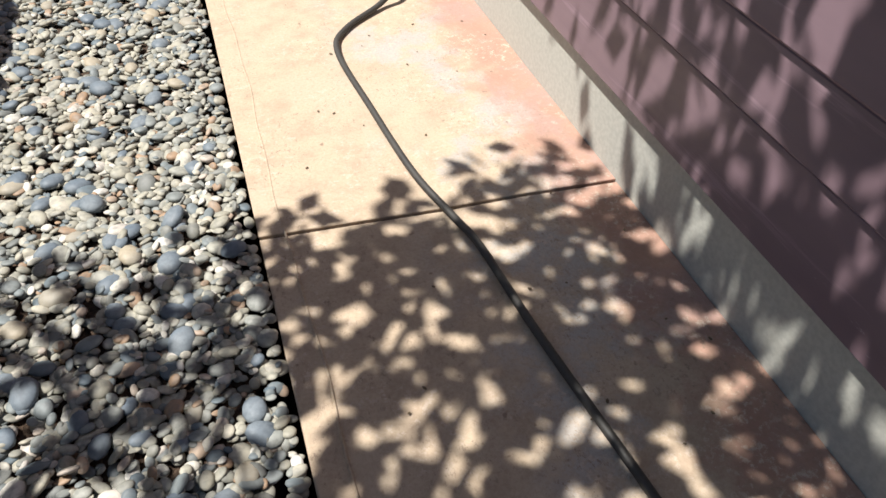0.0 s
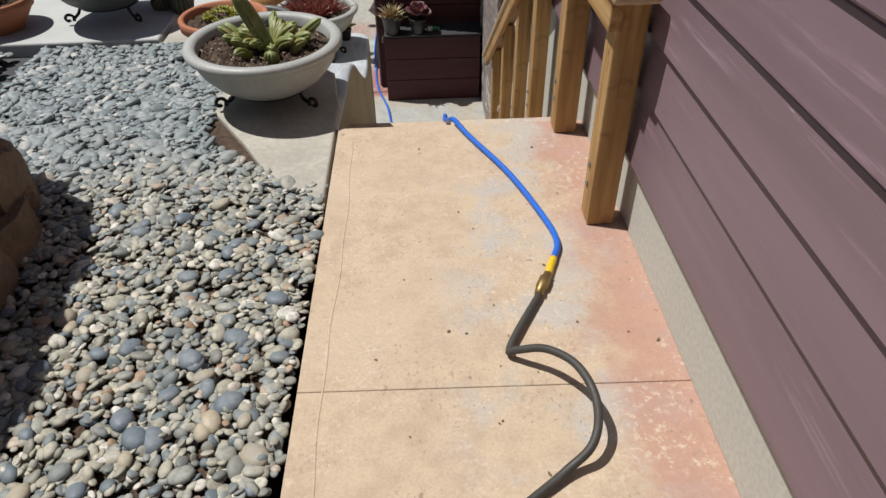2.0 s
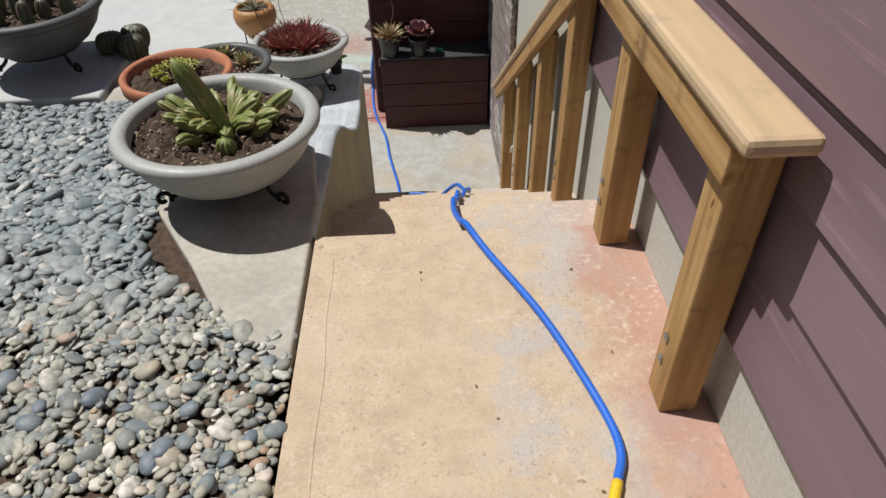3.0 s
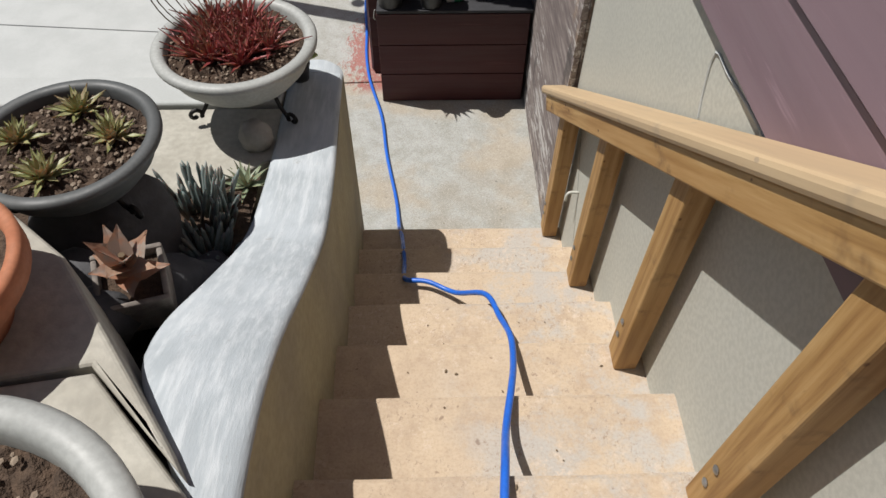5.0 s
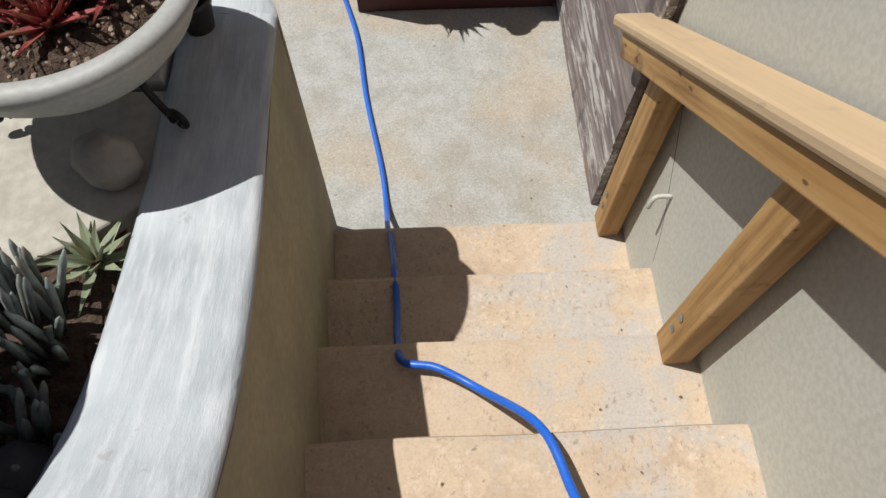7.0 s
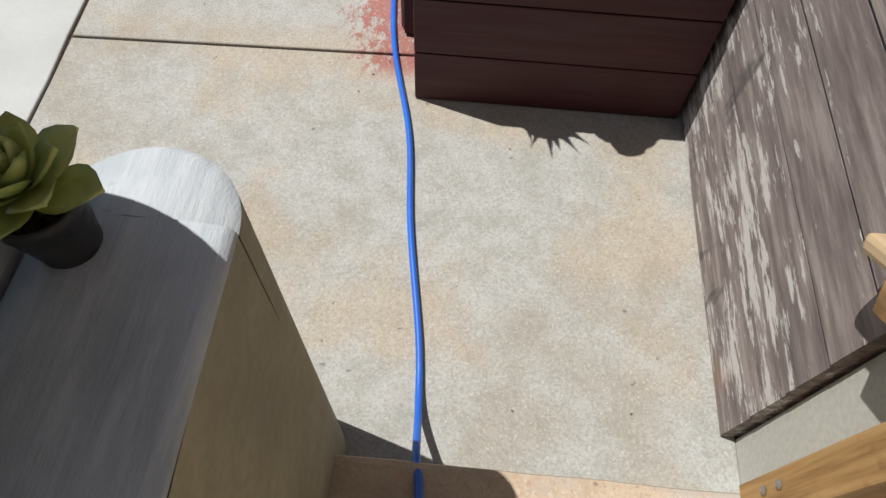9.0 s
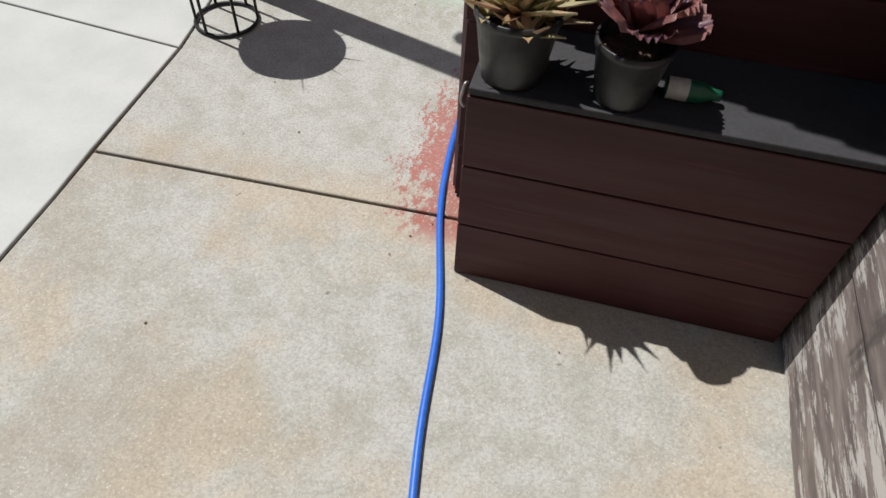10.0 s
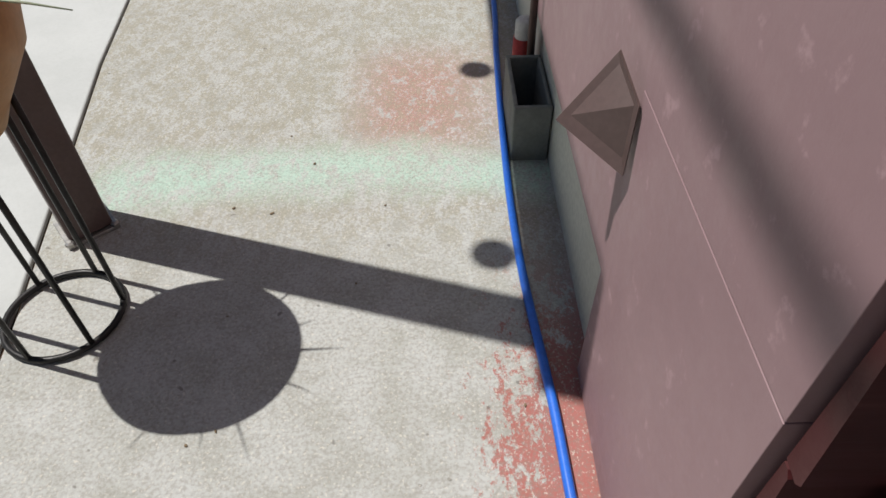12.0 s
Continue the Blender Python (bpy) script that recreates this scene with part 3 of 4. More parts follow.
def lap_board(y0, y1, z0, z1, x=0.995, t=0.026, lean=0.014):
    """A siding board: thicker and proud at its rounded lower edge, tucked in at the top."""
    b = bmesh.new()
    prof = [(x, z0 + 0.004), (x - t + 0.006, z0), (x - t, z0 + 0.007), (x - t + lean, z1 - 0.013), (x - t + lean + 0.006, z1 - 0.006), (x, z1 - 0.006)]
    ends = []
    for y in (y0, y1):
        ends.append([b.verts.new((px, y, pz)) for px, pz in prof])
    k = len(prof)
    for j in range(k):
        b.faces.new((ends[0][j], ends[0][(j + 1) % k], ends[1][(j + 1) % k], ends[1][j]))
    b.faces.new(ends[0][::-1])
    b.faces.new(ends[1])
    bmesh.ops.recalc_face_normals(b, faces=b.faces)
    return b


rnd = random.Random(5)
for i, (z0, z1) in enumerate(zip(WZ, WZ[1:])):
    cuts = [-4, 0.3 - 0.1 * (i % 3), 7.33]
    for y0, y1 in zip(cuts, cuts[1:]):
        part("board", lap_board(y0, y1 - 0.003, z0, z1 + 0.004), SIDING, house)
tagged(mesh_object("ceiling_eave", box(0.75, 1.3, -4, 9.0, 3.6, 3.7), SIDING), "painted roof eave board", "eave", kind="structure")

shed = thing("wall_weathered", "weathered peeling board wall beside the landing", "wall", kind="structure")
for i in range(15):
    z0 = LAND + 0.004 + i * 0.185
    part("board", lap_board(7.345, 8.745, z0, z0 + 0.19, 0.985, 0.03, 0.006), WEATHER, shed)
part("sheathing", box(0.99, 1.2, 7.35, 8.78, -1.9, 1.1), WEATHER, shed)

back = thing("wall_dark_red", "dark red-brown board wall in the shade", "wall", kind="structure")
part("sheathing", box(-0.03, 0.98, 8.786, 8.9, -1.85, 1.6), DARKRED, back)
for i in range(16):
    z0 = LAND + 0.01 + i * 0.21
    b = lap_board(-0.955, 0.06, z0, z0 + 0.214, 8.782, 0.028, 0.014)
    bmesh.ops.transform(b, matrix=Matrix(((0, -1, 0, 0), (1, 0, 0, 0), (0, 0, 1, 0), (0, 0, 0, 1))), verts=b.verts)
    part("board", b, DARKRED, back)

far_wall = thing("wall_plywood", "mauve painted plywood house wall with a scored seam", "wall", kind="structure")
part("panel", box(-0.076, 0.1, 8.79, 9.3, LAND + 0.012, -1.062, 0.001), PANEL, far_wall)
part("panel", box(-0.076, 0.1, 8.79, 9.3, -1.06, 1.6, 0.001), PANEL, far_wall)
part("panel", box(-0.07, 0.1, 9.303, 11.8, LAND + 0.3, 1.6, 0.004), PANEL, far_wall)
part("panel", box(-0.08, 0.1, 11.803, 14, LAND + 0.3, 1.6, 0.004), PANEL, far_wall)
part("plinth", box(-0.045, 0.2, 9.303, 14, LAND - 0.05, LAND + 0.299, 0.006), SAGE, far_wall)

# ---- wooden handrail ----
rail = thing("handrail", "new pine handrail with square posts down the steps", "handrail")
SL = -0.69
RT = 0.785
BREAK = 5.07


def rail_top(y):
    return RT if y < BREAK else RT + SL * (y - BREAK)


def beam(y0, y1, zf, x0, x1, h, bevel=0.006):
    """A timber whose top follows zf between y0 and y1; its own z axis runs along the grain."""
    a, b = Vector((0, y0, zf(y0))), Vector((0, y1, zf(y1)))
    d = b - a
    bm = box(x0, x1, -h, 0, 0, d.length, bevel)
    ang = math.atan2(d.z, d.y)
    m = Matrix.Translation(a) @ Matrix.Rotation(ang, 4, "X") @ Matrix(((1, 0, 0, 0), (0, 0, 1, 0), (0, 1, 0, 0), (0, 0, 0, 1)))
    bmesh.ops.recalc_face_normals(bm, faces=bm.faces)
    return bm, m


for y0, y1, x0, x1, h, drop, nm, lab in ((3.905, BREAK + 0.012, 0.828, 0.952, 0.036, 0, "cap_rail", "bright planed pine cap"), (3.97, BREAK + 0.01, 0.842, 0.878, 0.088, 0.04, "sub_rail", ""), (BREAK, 7.445, 0.855, 0.98, 0.038, 0, "cap_rail", "bright planed pine cap"), (BREAK, 7.37, 0.868, 0.8985, 0.075, 0.045, "sub_rail", "")):
    zf = (lambda y, d=drop: rail_top(y) - d)
    bm, m = beam(y0, y1, zf, x0, x1, h, 0.012 if nm == "cap_rail" else 0.005)
    ob = part(nm, bm, PLANED if nm == "cap_rail" else PINE, rail, lab)
    ob.matrix_basis = m


def tread_z(y):
    for k, n in enumerate(NOSE):
        if y < n:
            return -RISER * k
    return LAND


for px, y in ((0.914, 4.04), (0.913, 4.65), (0.925, 5.355), (0.936, 5.945), (0.938, 6.541), (0.941, 7.137)):
    z0 = tread_z(y + 0.02) if y > 4.7 else 0.0
    ztop = rail_top(y) - 0.05
    post = part("post", box(-0.044 if y < 5 else -0.036, 0.044 if y < 5 else 0.036, -0.044, 0.044, 0, ztop - z0, 0.006), PINE, rail)
    post.location = (px, y, z0 + 0.002)
    for dz in (0.13, 0.2):
        bb = lathe([(0.0, 0), (0.009, 0.001), (0.011, 0.004), (0.006, 0.008), (0, 0.009)], 10)
        bolt = part("bolt", bb, STEEL, post, "rusty bolt head")
        bolt.matrix_basis = pose(-0.044 if y < 5 else -0.036, 0.01, dz, 0, -90, 0)

hook = thing("wall_hook", "painted metal hook fixed to the stucco wall", "hook")
part("hook_bar", tube(smooth_line([(1.0, 6.965, -1.085), (0.958, 6.965, -1.085), (0.945, 6.96, -1.1), (0.943, 6.957, -1.13)], 5), 0.007, 8), SAGE, hook, smooth=True)

# ---- dark red planter box on the landing ----
chest = thing("storage_box", "dark red-brown painted plank box with black lid", "box")
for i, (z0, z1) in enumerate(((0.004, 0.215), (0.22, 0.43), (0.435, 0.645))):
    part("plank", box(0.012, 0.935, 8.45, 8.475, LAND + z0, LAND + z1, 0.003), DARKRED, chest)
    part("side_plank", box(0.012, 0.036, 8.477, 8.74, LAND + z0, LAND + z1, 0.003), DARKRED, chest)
part("lid", box(0.014, 0.95, 8.452, 8.748, LAND + 0.648, LAND + 0.668, 0.004), BLACKLID, chest, "black lid")
latch = part("latch", tube(smooth_line([(0.004, 8.47, LAND + 0.6), (-0.004, 8.465, LAND + 0.62), (0.002, 8.47, LAND + 0.66), (0.006, 8.48, LAND + 0.66)], 5), 0.004, 8), STEEL, chest, "bare steel latch hook", True)
LID = LAND + 0.668


def nursery_pot(at, r, h, label, plant_name, plant_bm, leaf, smooth_leaf=False):
    p = thing("potted_plant", label, "potted plant", at=at)
    part("pot", lathe([(0, 0.004), (r * 0.74, 0), (r * 0.76, 0.01), (r * 0.97, h - 0.02), (r * 1.02, h - 0.018), (r * 1.02, h), (r * 0.95, h), (r * 0.93, h - 0.03)], 36), PLASTIC, p, "black plastic nursery pot", True)
    part("soil", disc(r * 0.93, h - 0.03, 0.006, 24, 5), SOIL, p)
    part(plant_name, plant_bm, leaf, p, smooth=smooth_leaf)
    return p


ALOE = leaf_mat("sunburnt_aloe_leaf", (0.26, 0.24, 0.11), (0.42, 0.33, 0.19), (0.36, 0.2, 0.13))
b, rnd = bmesh.new(), random.Random(3)
rosette(b, (0, 0, 0.15), 54, 0.175, 0.03, 0.01, rnd, 0.4, 1.45, 0.05, 0.25)
for i in range(4):
    a = i * 1.7
    rosette(b, (0.07 * math.cos(a), 0.07 * math.sin(a), 0.145), 9, 0.1, 0.026, 0.008, rnd, 0.2, 1.2, 0.1)
nursery_pot((0.095, 8.53, LID), 0.094, 0.168, "sunburnt spiky aloe in a black plastic pot", "leaves", b, ALOE)
stalk = part("dry_stalk", tube(smooth_line([(0.02, 0.02, 0.25), (0.05, 0.03, 0.38), (0.03, 0.04, 0.46)], 6), 0.004, 6), DRY, bpy.data.objects["potted_plant"])


def ruffled(b, c, n, L, w, rnd):
    """Broad leaves with crimped edges."""
    for i in range(n):
        a = i * 2.4
        e = 0.1 + 1.1 * i / n
        way = Vector((math.cos(a) * math.cos(e), math.sin(a) * math.cos(e), math.sin(e)))
        side = Vector((-math.sin(a), math.cos(a), 0))
        up = side.cross(way)
        grid = []
        for u in range(10):
            t = u / 9
            row = []
            for v in range(29):
                s = v / 14 - 1
                wd = w * (0.3 + 0.7 * math.sin(math.pi * min(1, 0.15 + t * 0.6)))
                lift = -0.012 * abs(s) + 0.018 * t * abs(s) ** 2 * math.sin(s * 17 + i) + 0.01 * max(0, t - 0.7) * 3 * math.sin(s * 21 + i)
                row.append(b.verts.new(Vector(c) + way * (0.015 + L * t * (1 - 0.12 * s * s)) + side * wd * s * 0.5 + up * (lift - 0.02 * t)))
            grid.append(row)
        for r0, r1 in zip(grid, grid[1:]):
            for q in range(28):
                b.faces.new((r0[q], r0[q + 1], r1[q + 1], r1[q]))
    bmesh.ops.solidify(b, geom=list(b.faces), thickness=0.005)
    return b


RUFF = leaf_mat("ruffled_pink_purple_leaf", (0.27, 0.12, 0.14), (0.38, 0.17, 0.15), (0.2, 0.11, 0.17))
nursery_pot((0.342, 8.52, LID), 0.082, 0.145, "ruffled pink-purple succulent in a black plastic pot", "leaves", ruffled(bmesh.new(), (0, 0, 0.16), 11, 0.12, 0.12, random.Random(4)), RUFF, True)
bottle = thing("spray_bottle", "small green bottle with a white label lying on the lid", "bottle", at=(0.43, 8.55, LID + 0.024))
GREEN = plain("green_plastic", (0.015, 0.13, 0.07), (0.012, 0.11, 0.06), 10, 0.35, 0.02)
PAPER = plain("white_paper_label", (0.6, 0.6, 0.57), (0.5, 0.5, 0.47), 30, 0.7, 0.02)
bb = lathe([(0, 0), (0.022, 0.001), (0.024, 0.01), (0.024, 0.08), (0.014, 0.1), (0.012, 0.12), (0, 0.121)], 20)
bmesh.ops.transform(bb, matrix=Matrix.Rotation(radians(90), 4, "Y"), verts=bb.verts)
part("bottle_body", bb, GREEN, bottle, "green plastic", True)
bb = lathe([(0.0245, 0.005), (0.0245, 0.05)], 20)
bmesh.ops.transform(bb, matrix=Matrix.Rotation(radians(90), 4, "Y"), verts=bb.verts)
part("paper_label", bb, PAPER, bottle, "white label", True)

# ---- bowls and their plants ----
RIM = [(0.0, 0.03), (0.4, 0.02), (0.5, 0.0), (0.56, 0.02), (0.72, 0.13), (0.87, 0.3), (0.95, 0.46), (0.965, 0.52), (1.0, 0.53), (1.035, 0.56), (1.04, 0.61), (1.01, 0.645), (0.95, 0.655), (0.9, 0.64), (0.875, 0.6), (0.86, 0.5)]


def scroll_stand(parent, r, h):
    """A low ring on three feet with scrolled ends."""
    st = part("stand_ring", tube([(r * math.cos(a), r * math.sin(a), h) for a in (2 * math.pi * i / 28 for i in range(28))], 0.009, 8, closed=True), IRON, parent, "black wrought-iron stand", True)
    for i in range(3):
        a = 2 * math.pi * i / 3 - 0.6
        pts = [(r, h), (r + 0.02, h * 0.6), (r + 0.05, 0.03)] + [(r + 0.075 + (0.028 - 0.0025 * k) * math.cos(2.6 + k * 0.75), 0.034 + (0.028 - 0.0025 * k) * math.sin(2.6 + k * 0.75) * -1) for k in range(9)]
        part("stand_foot", tube(smooth_line([(q * math.cos(a), q * math.sin(a), z) for q, z in pts], 3), 0.008, 7), IRON, st, smooth=True)
    return st


def bowl(at, r, material, label, stand=0.1, seed=1, category="planter", soil=0.5):
    p = thing("planter_bowl", label, category, at=at)
    part("bowl", lathe([(q * r, stand + z * r) for q, z in RIM], 72), material, p, smooth=True)
    part("soil", disc(r * 0.872, stand + soil * r, 0.012, 60, 14, seed), SOIL, p, "dark gritty soil")
    gr = bmesh.new()
    rnd = random.Random(seed)
    for _ in range(240):
        a, q = rnd.uniform(0, 6.283), r * 0.84 * math.sqrt(rnd.random())
        bmesh.ops.create_icosphere(gr, subdivisions=1, radius=rnd.uniform(0.003, 0.007), matrix=Matrix.Translation((q * math.cos(a), q * math.sin(a), stand + soil * r + 0.008)) @ Matrix.Diagonal((1, 1.3, 0.7, 1)))
    tagged(part("grit", gr, GRIT, p, "pale grit on the soil"), kind="stuff")
    if stand > 0.05:
        scroll_stand(p, r * 0.5, stand)
    return p


def ribbed_stem(pts, r, ribs=7, n=None):
    """A ribbed cactus stem with a domed end."""
    bm = bmesh.new()
    line = smooth_line(pts, 5)
    m = ribs * 4
    rings, side = [], None
    for i, p in enumerate(line):
        d = (line[min(i + 1, len(line) - 1)] - line[max(i - 1, 0)]).normalized()
        side = d.cross(Vector((0.2, 0.4, 0.7))).normalized() if side is None else (side - d * side.dot(d)).normalized()
        up = d.cross(side)
        t = i / (len(line) - 1)
        rad = r * (0.75 + 0.35 * math.sin(math.pi * min(1, t * 0.9 + 0.1))) * (math.sqrt(max(0.02, 1 - ((t - 0.82) / 0.18) ** 2)) if t > 0.82 else 1)
        rings.append([bm.verts.new(p + (side * math.cos(a) + up * math.sin(a)) * rad * (1 + 0.24 * math.cos(ribs * a))) for a in (2 * math.pi * k / m for k in range(m))])
    for a, b in zip(rings, rings[1:]):
        for k in range(m):
            bm.faces.new((a[k], a[(k + 1) % m], b[(k + 1) % m], b[k]))
    bm.faces.new(rings[-1])
    return bm


CACT = leaf_mat("ribbed_green_cactus", (0.13, 0.17, 0.045), (0.2, 0.23, 0.07), (0.3, 0.26, 0.11))
b1 = bowl((-0.305, 5.0, 0.003), 0.315, BOWL, "pale grey bowl of ribbed green cactus on an iron stand", 0.07, 2)
rnd = random.Random(12)
zs = 0.07 + 0.5 * 0.315
for i in range(44):
    a = rnd.uniform(0, 6.283)
    q = rnd.uniform(0.01, 0.13)
    L = rnd.uniform(0.06, 0.13)
    ox, oy = 0.02, 0.03
    e = rnd.uniform(0.1, 0.75)
    s = (ox + q * math.cos(a), oy + q * math.sin(a), zs - 0.01)
    m1 = (s[0] + L * 0.5 * math.cos(a), s[1] + L * 0.5 * math.sin(a), zs + 0.03 + L * 0.25 * math.sin(e))
    m2 = (s[0] + L * math.cos(a), s[1] + L * math.sin(a), zs + 0.03 + L * 0.75 * math.sin(e))
    part("cactus_stem", ribbed_stem([s, m1, m2], rnd.uniform(0.012, 0.018), 6), CACT, b1, smooth=True)
part("cactus_stem", ribbed_stem([(0.03, -0.03, zs), (-0.03, -0.02, zs + 0.14), (-0.08, -0.02, zs + 0.25)], 0.026), CACT, b1, "tall leaning stem", True)
part("cactus_stem", ribbed_stem([(0.05, -0.13, zs - 0.01), (0.052, -0.135, zs + 0.015), (0.055, -0.14, zs + 0.045)], 0.024, 9), CACT, b1, "small ball cactus", True)

tp = thing("terracotta_pot", "terracotta pot with yellow-green succulent", "potted plant", at=(-0.62, 5.6, 0.0))
R = 0.21
part("pot", lathe([(0, 0.01), (R * 0.62, 0), (R * 0.66, 0.02), (R * 0.93, 0.1), (R * 0.96, 0.12), (R * 1.03, 0.122), (R * 1.04, 0.165), (R * 1.0, 0.172), (R * 0.92, 0.168), (R * 0.88, 0.13)], 56), TERRA, tp, smooth=True)
part("soil", disc(R * 0.9, 0.135, 0.01, 40, 9, 4), SOIL, tp)
LIME = leaf_mat("yellow_green_sedum", (0.3, 0.33, 0.05), (0.42, 0.4, 0.08))
b, rnd = bmesh.new(), random.Random(8)
for _ in range(60):
    a, q = rnd.uniform(0, 6.283), 0.1 * math.sqrt(rnd.random())
    rosette(b, (-0.01 + q * math.cos(a), 0.03 + q * math.sin(a), 0.15 + 0.05 * (1 - q / 0.1)), 7, 0.022, 0.012, 0.004, rnd, 0.1, 1.2, 0)
part("foliage", b, LIME, tp, "yellow-green sedum")

PALE = leaf_mat("pale_green_rosette", (0.24, 0.25, 0.1), (0.34, 0.32, 0.16), (0.38, 0.28, 0.17))
b2 = bowl((-0.648, 6.25, -0.305), 0.243, BOWL_DARK, "dark grey bowl with four pale succulent rosettes", 0.06, 5)
for i, (x, y, s) in enumerate(((-0.02, -0.12, 1.05), (0.115, 0.03, 1.0), (-0.01, 0.14, 0.9), (-0.14, 0.02, 0.9))):
    b, rnd = bmesh.new(), random.Random(20 + i)
    rosette(b, (x, y, 0.06 + 0.5 * 0.243 + 0.008), 30, 0.092 * s, 0.024, 0.009, rnd, 0.1, 1.4, 0)
    tagged(part("rosette", b, PALE, b2), kind="stuff")
plinth = tagged(mesh_object("plinth_rock", lump(0.2, 3, (1.1, 1, 1.2), 0.25), DARKSTONE, smooth=True), "dark rock supporting the dark bowl", "rock")
plinth.location = (-0.68, 6.25, -0.5)

REDA = leaf_mat("red_brown_aloe", (0.25, 0.05, 0.05), (0.34, 0.09, 0.085), (0.24, 0.12, 0.07))
b3 = bowl((-0.37, 6.98, -0.585), 0.283, BOWL, "pale grey bowl crowded with dark red aloe", 0.12, 7, soil=0.52)
for i in range(15):
    b, rnd = bmesh.new(), random.Random(40 + i)
    a, q = i * 2.4, 0.04 * math.sqrt(i + 0.2)
    rosette(b, (q * math.cos(a) - 0.02, q * math.sin(a) + 0.02, 0.12 + 0.52 * 0.283), 26, 0.155, 0.018, 0.008, rnd, 0.35, 1.5, 0.15)
    tagged(part("aloe", b, REDA, b3), kind="stuff")
b, rnd = bmesh.new(), random.Random(77)
for i in range(7):
    a = 2.2 + i * 0.2
    tube(smooth_line([(0.1 * math.cos(a), 0.1 * math.sin(a), 0.3), (0.2 * math.cos(a), 0.2 * math.sin(a), 0.42), (0.24 * math.cos(a) + rnd.uniform(-0.03, 0.03), 0.26 * math.sin(a), 0.55)], 4), 0.0022, 5, b)
part("dry_stalks", b, DRY, b3)

stone = tagged(mesh_object("field_stone", lump(0.062, 5, (1, 0.8, 1.15), 0.16), STONE, smooth=True), "rounded grey stone under the red aloe bowl", "stone")
stone.location = (-0.315, 6.76, -0.545)

CHALK = leaf_mat("blue_chalk_fingers", (0.16, 0.2, 0.19), (0.27, 0.33, 0.32), (0.2, 0.19, 0.16))


def fingers(at, n, spread, L, r, seed, label):
    b, rnd = bmesh.new(), random.Random(seed)
    for _ in range(n):
        a, q = rnd.uniform(0, 6.283), spread * math.sqrt(rnd.random())
        lean = rnd.uniform(0.1, 0.55)
        s = Vector((q * math.cos(a), q * math.sin(a), 0))
        d = Vector((math.cos(a) * lean + rnd.uniform(-0.2, 0.2), math.sin(a) * lean + rnd.uniform(-0.2, 0.2), 1)).normalized()
        k = L * rnd.uniform(0.6, 1.15)
        tube([s, s + d * k * 0.5, s + d * k * 0.85, s + d * k], r, 6, b, [r * 0.8, r, r * 0.9, r * 0.25])
    ob = tagged(mesh_object("succulent", b, CHALK, smooth=True), label, "plant")
    ob.location = at
    return ob


fingers((-0.47, 6.42, -0.635), 75, 0.12, 0.17, 0.008, 31, "blue-grey chalk finger succulents in the soil bed")
fingers((-0.4, 6.22, -0.615), 40, 0.08, 0.13, 0.008, 32, "blue-grey chalk finger succulents in shade")
AL2 = leaf_mat("grey_green_aloe", (0.2, 0.24, 0.15), (0.28, 0.31, 0.2))
b = bmesh.new()
rosette(b, (0, 0, 0), 18, 0.13, 0.024, 0.008, random.Random(6), 0.2, 1.4, 0.1)
tagged(mesh_object("aloe_plant", b, AL2), "small grey-green aloe at the slab edge", "plant").location = (-0.335, 6.58, -0.62)

cube = thing("wooden_pot", "square weathered pot with a copper-leaved kalanchoe", "potted plant", at=(-0.44, 5.9, -0.36))
cube.rotation_euler = (0.15, 0.1, 0.35)
WOOD_OLD = plain("weathered_grey_wood", (0.27, 0.24, 0.21), (0.12, 0.1, 0.09), 14, 0.9, 0.6, dist=0.006, fine=50)
for nm, q in (("pot_side", (-0.085, 0.085, -0.085, -0.07)), ("pot_side", (-0.085, 0.085, 0.07, 0.085)), ("pot_side", (-0.085, -0.07, -0.069, 0.069)), ("pot_side", (0.07, 0.085, -0.069, 0.069))):
    part(nm, box(q[0], q[1], q[2], q[3], 0, 0.14, 0.005), WOOD_OLD, cube)
part("soil", box(-0.069, 0.069, -0.069, 0.069, 0.01, 0.11), SOIL, cube)
COPPER = leaf_mat("copper_felt_leaf", (0.36, 0.17, 0.1), (0.3, 0.2, 0.14), (0.24, 0.2, 0.17), 0.8)
b, rnd = bmesh.new(), random.Random(9)
for i in range(13):
    a, e = i * 2.4, 0.15 + 1.1 * i / 13
    blade(b, (0, 0, 0.15 + 0.006 * i), (math.cos(a) * math.cos(e), math.sin(a) * math.cos(e), math.sin(e)), rnd.uniform(0.085, 0.115), 0.065, 0.008, 0.3)
part("leaves", b, COPPER, cube, "copper felted leaves")
part("stem", tube([(0, 0, 0.1), (0.005, 0, 0.24)], 0.008, 6), DRY, cube)
for i, (x, y, z, r) in enumerate(((-0.45, 5.99, -0.48, 0.14), (-0.36, 6.06, -0.52, 0.09), (-0.58, 5.95, -0.42, 0.16), (-0.37, 6.16, -0.6, 0.08), (-0.52, 5.8, -0.3, 0.1))):
    o = tagged(mesh_object("rock", lump(r, 20 + i, (1, 0.9, 0.9), 0.35), DARKSTONE, smooth=True), "dark rough rock in the soil bed", "rock", "rocks in the bed")
    o.location = (x, y, z)

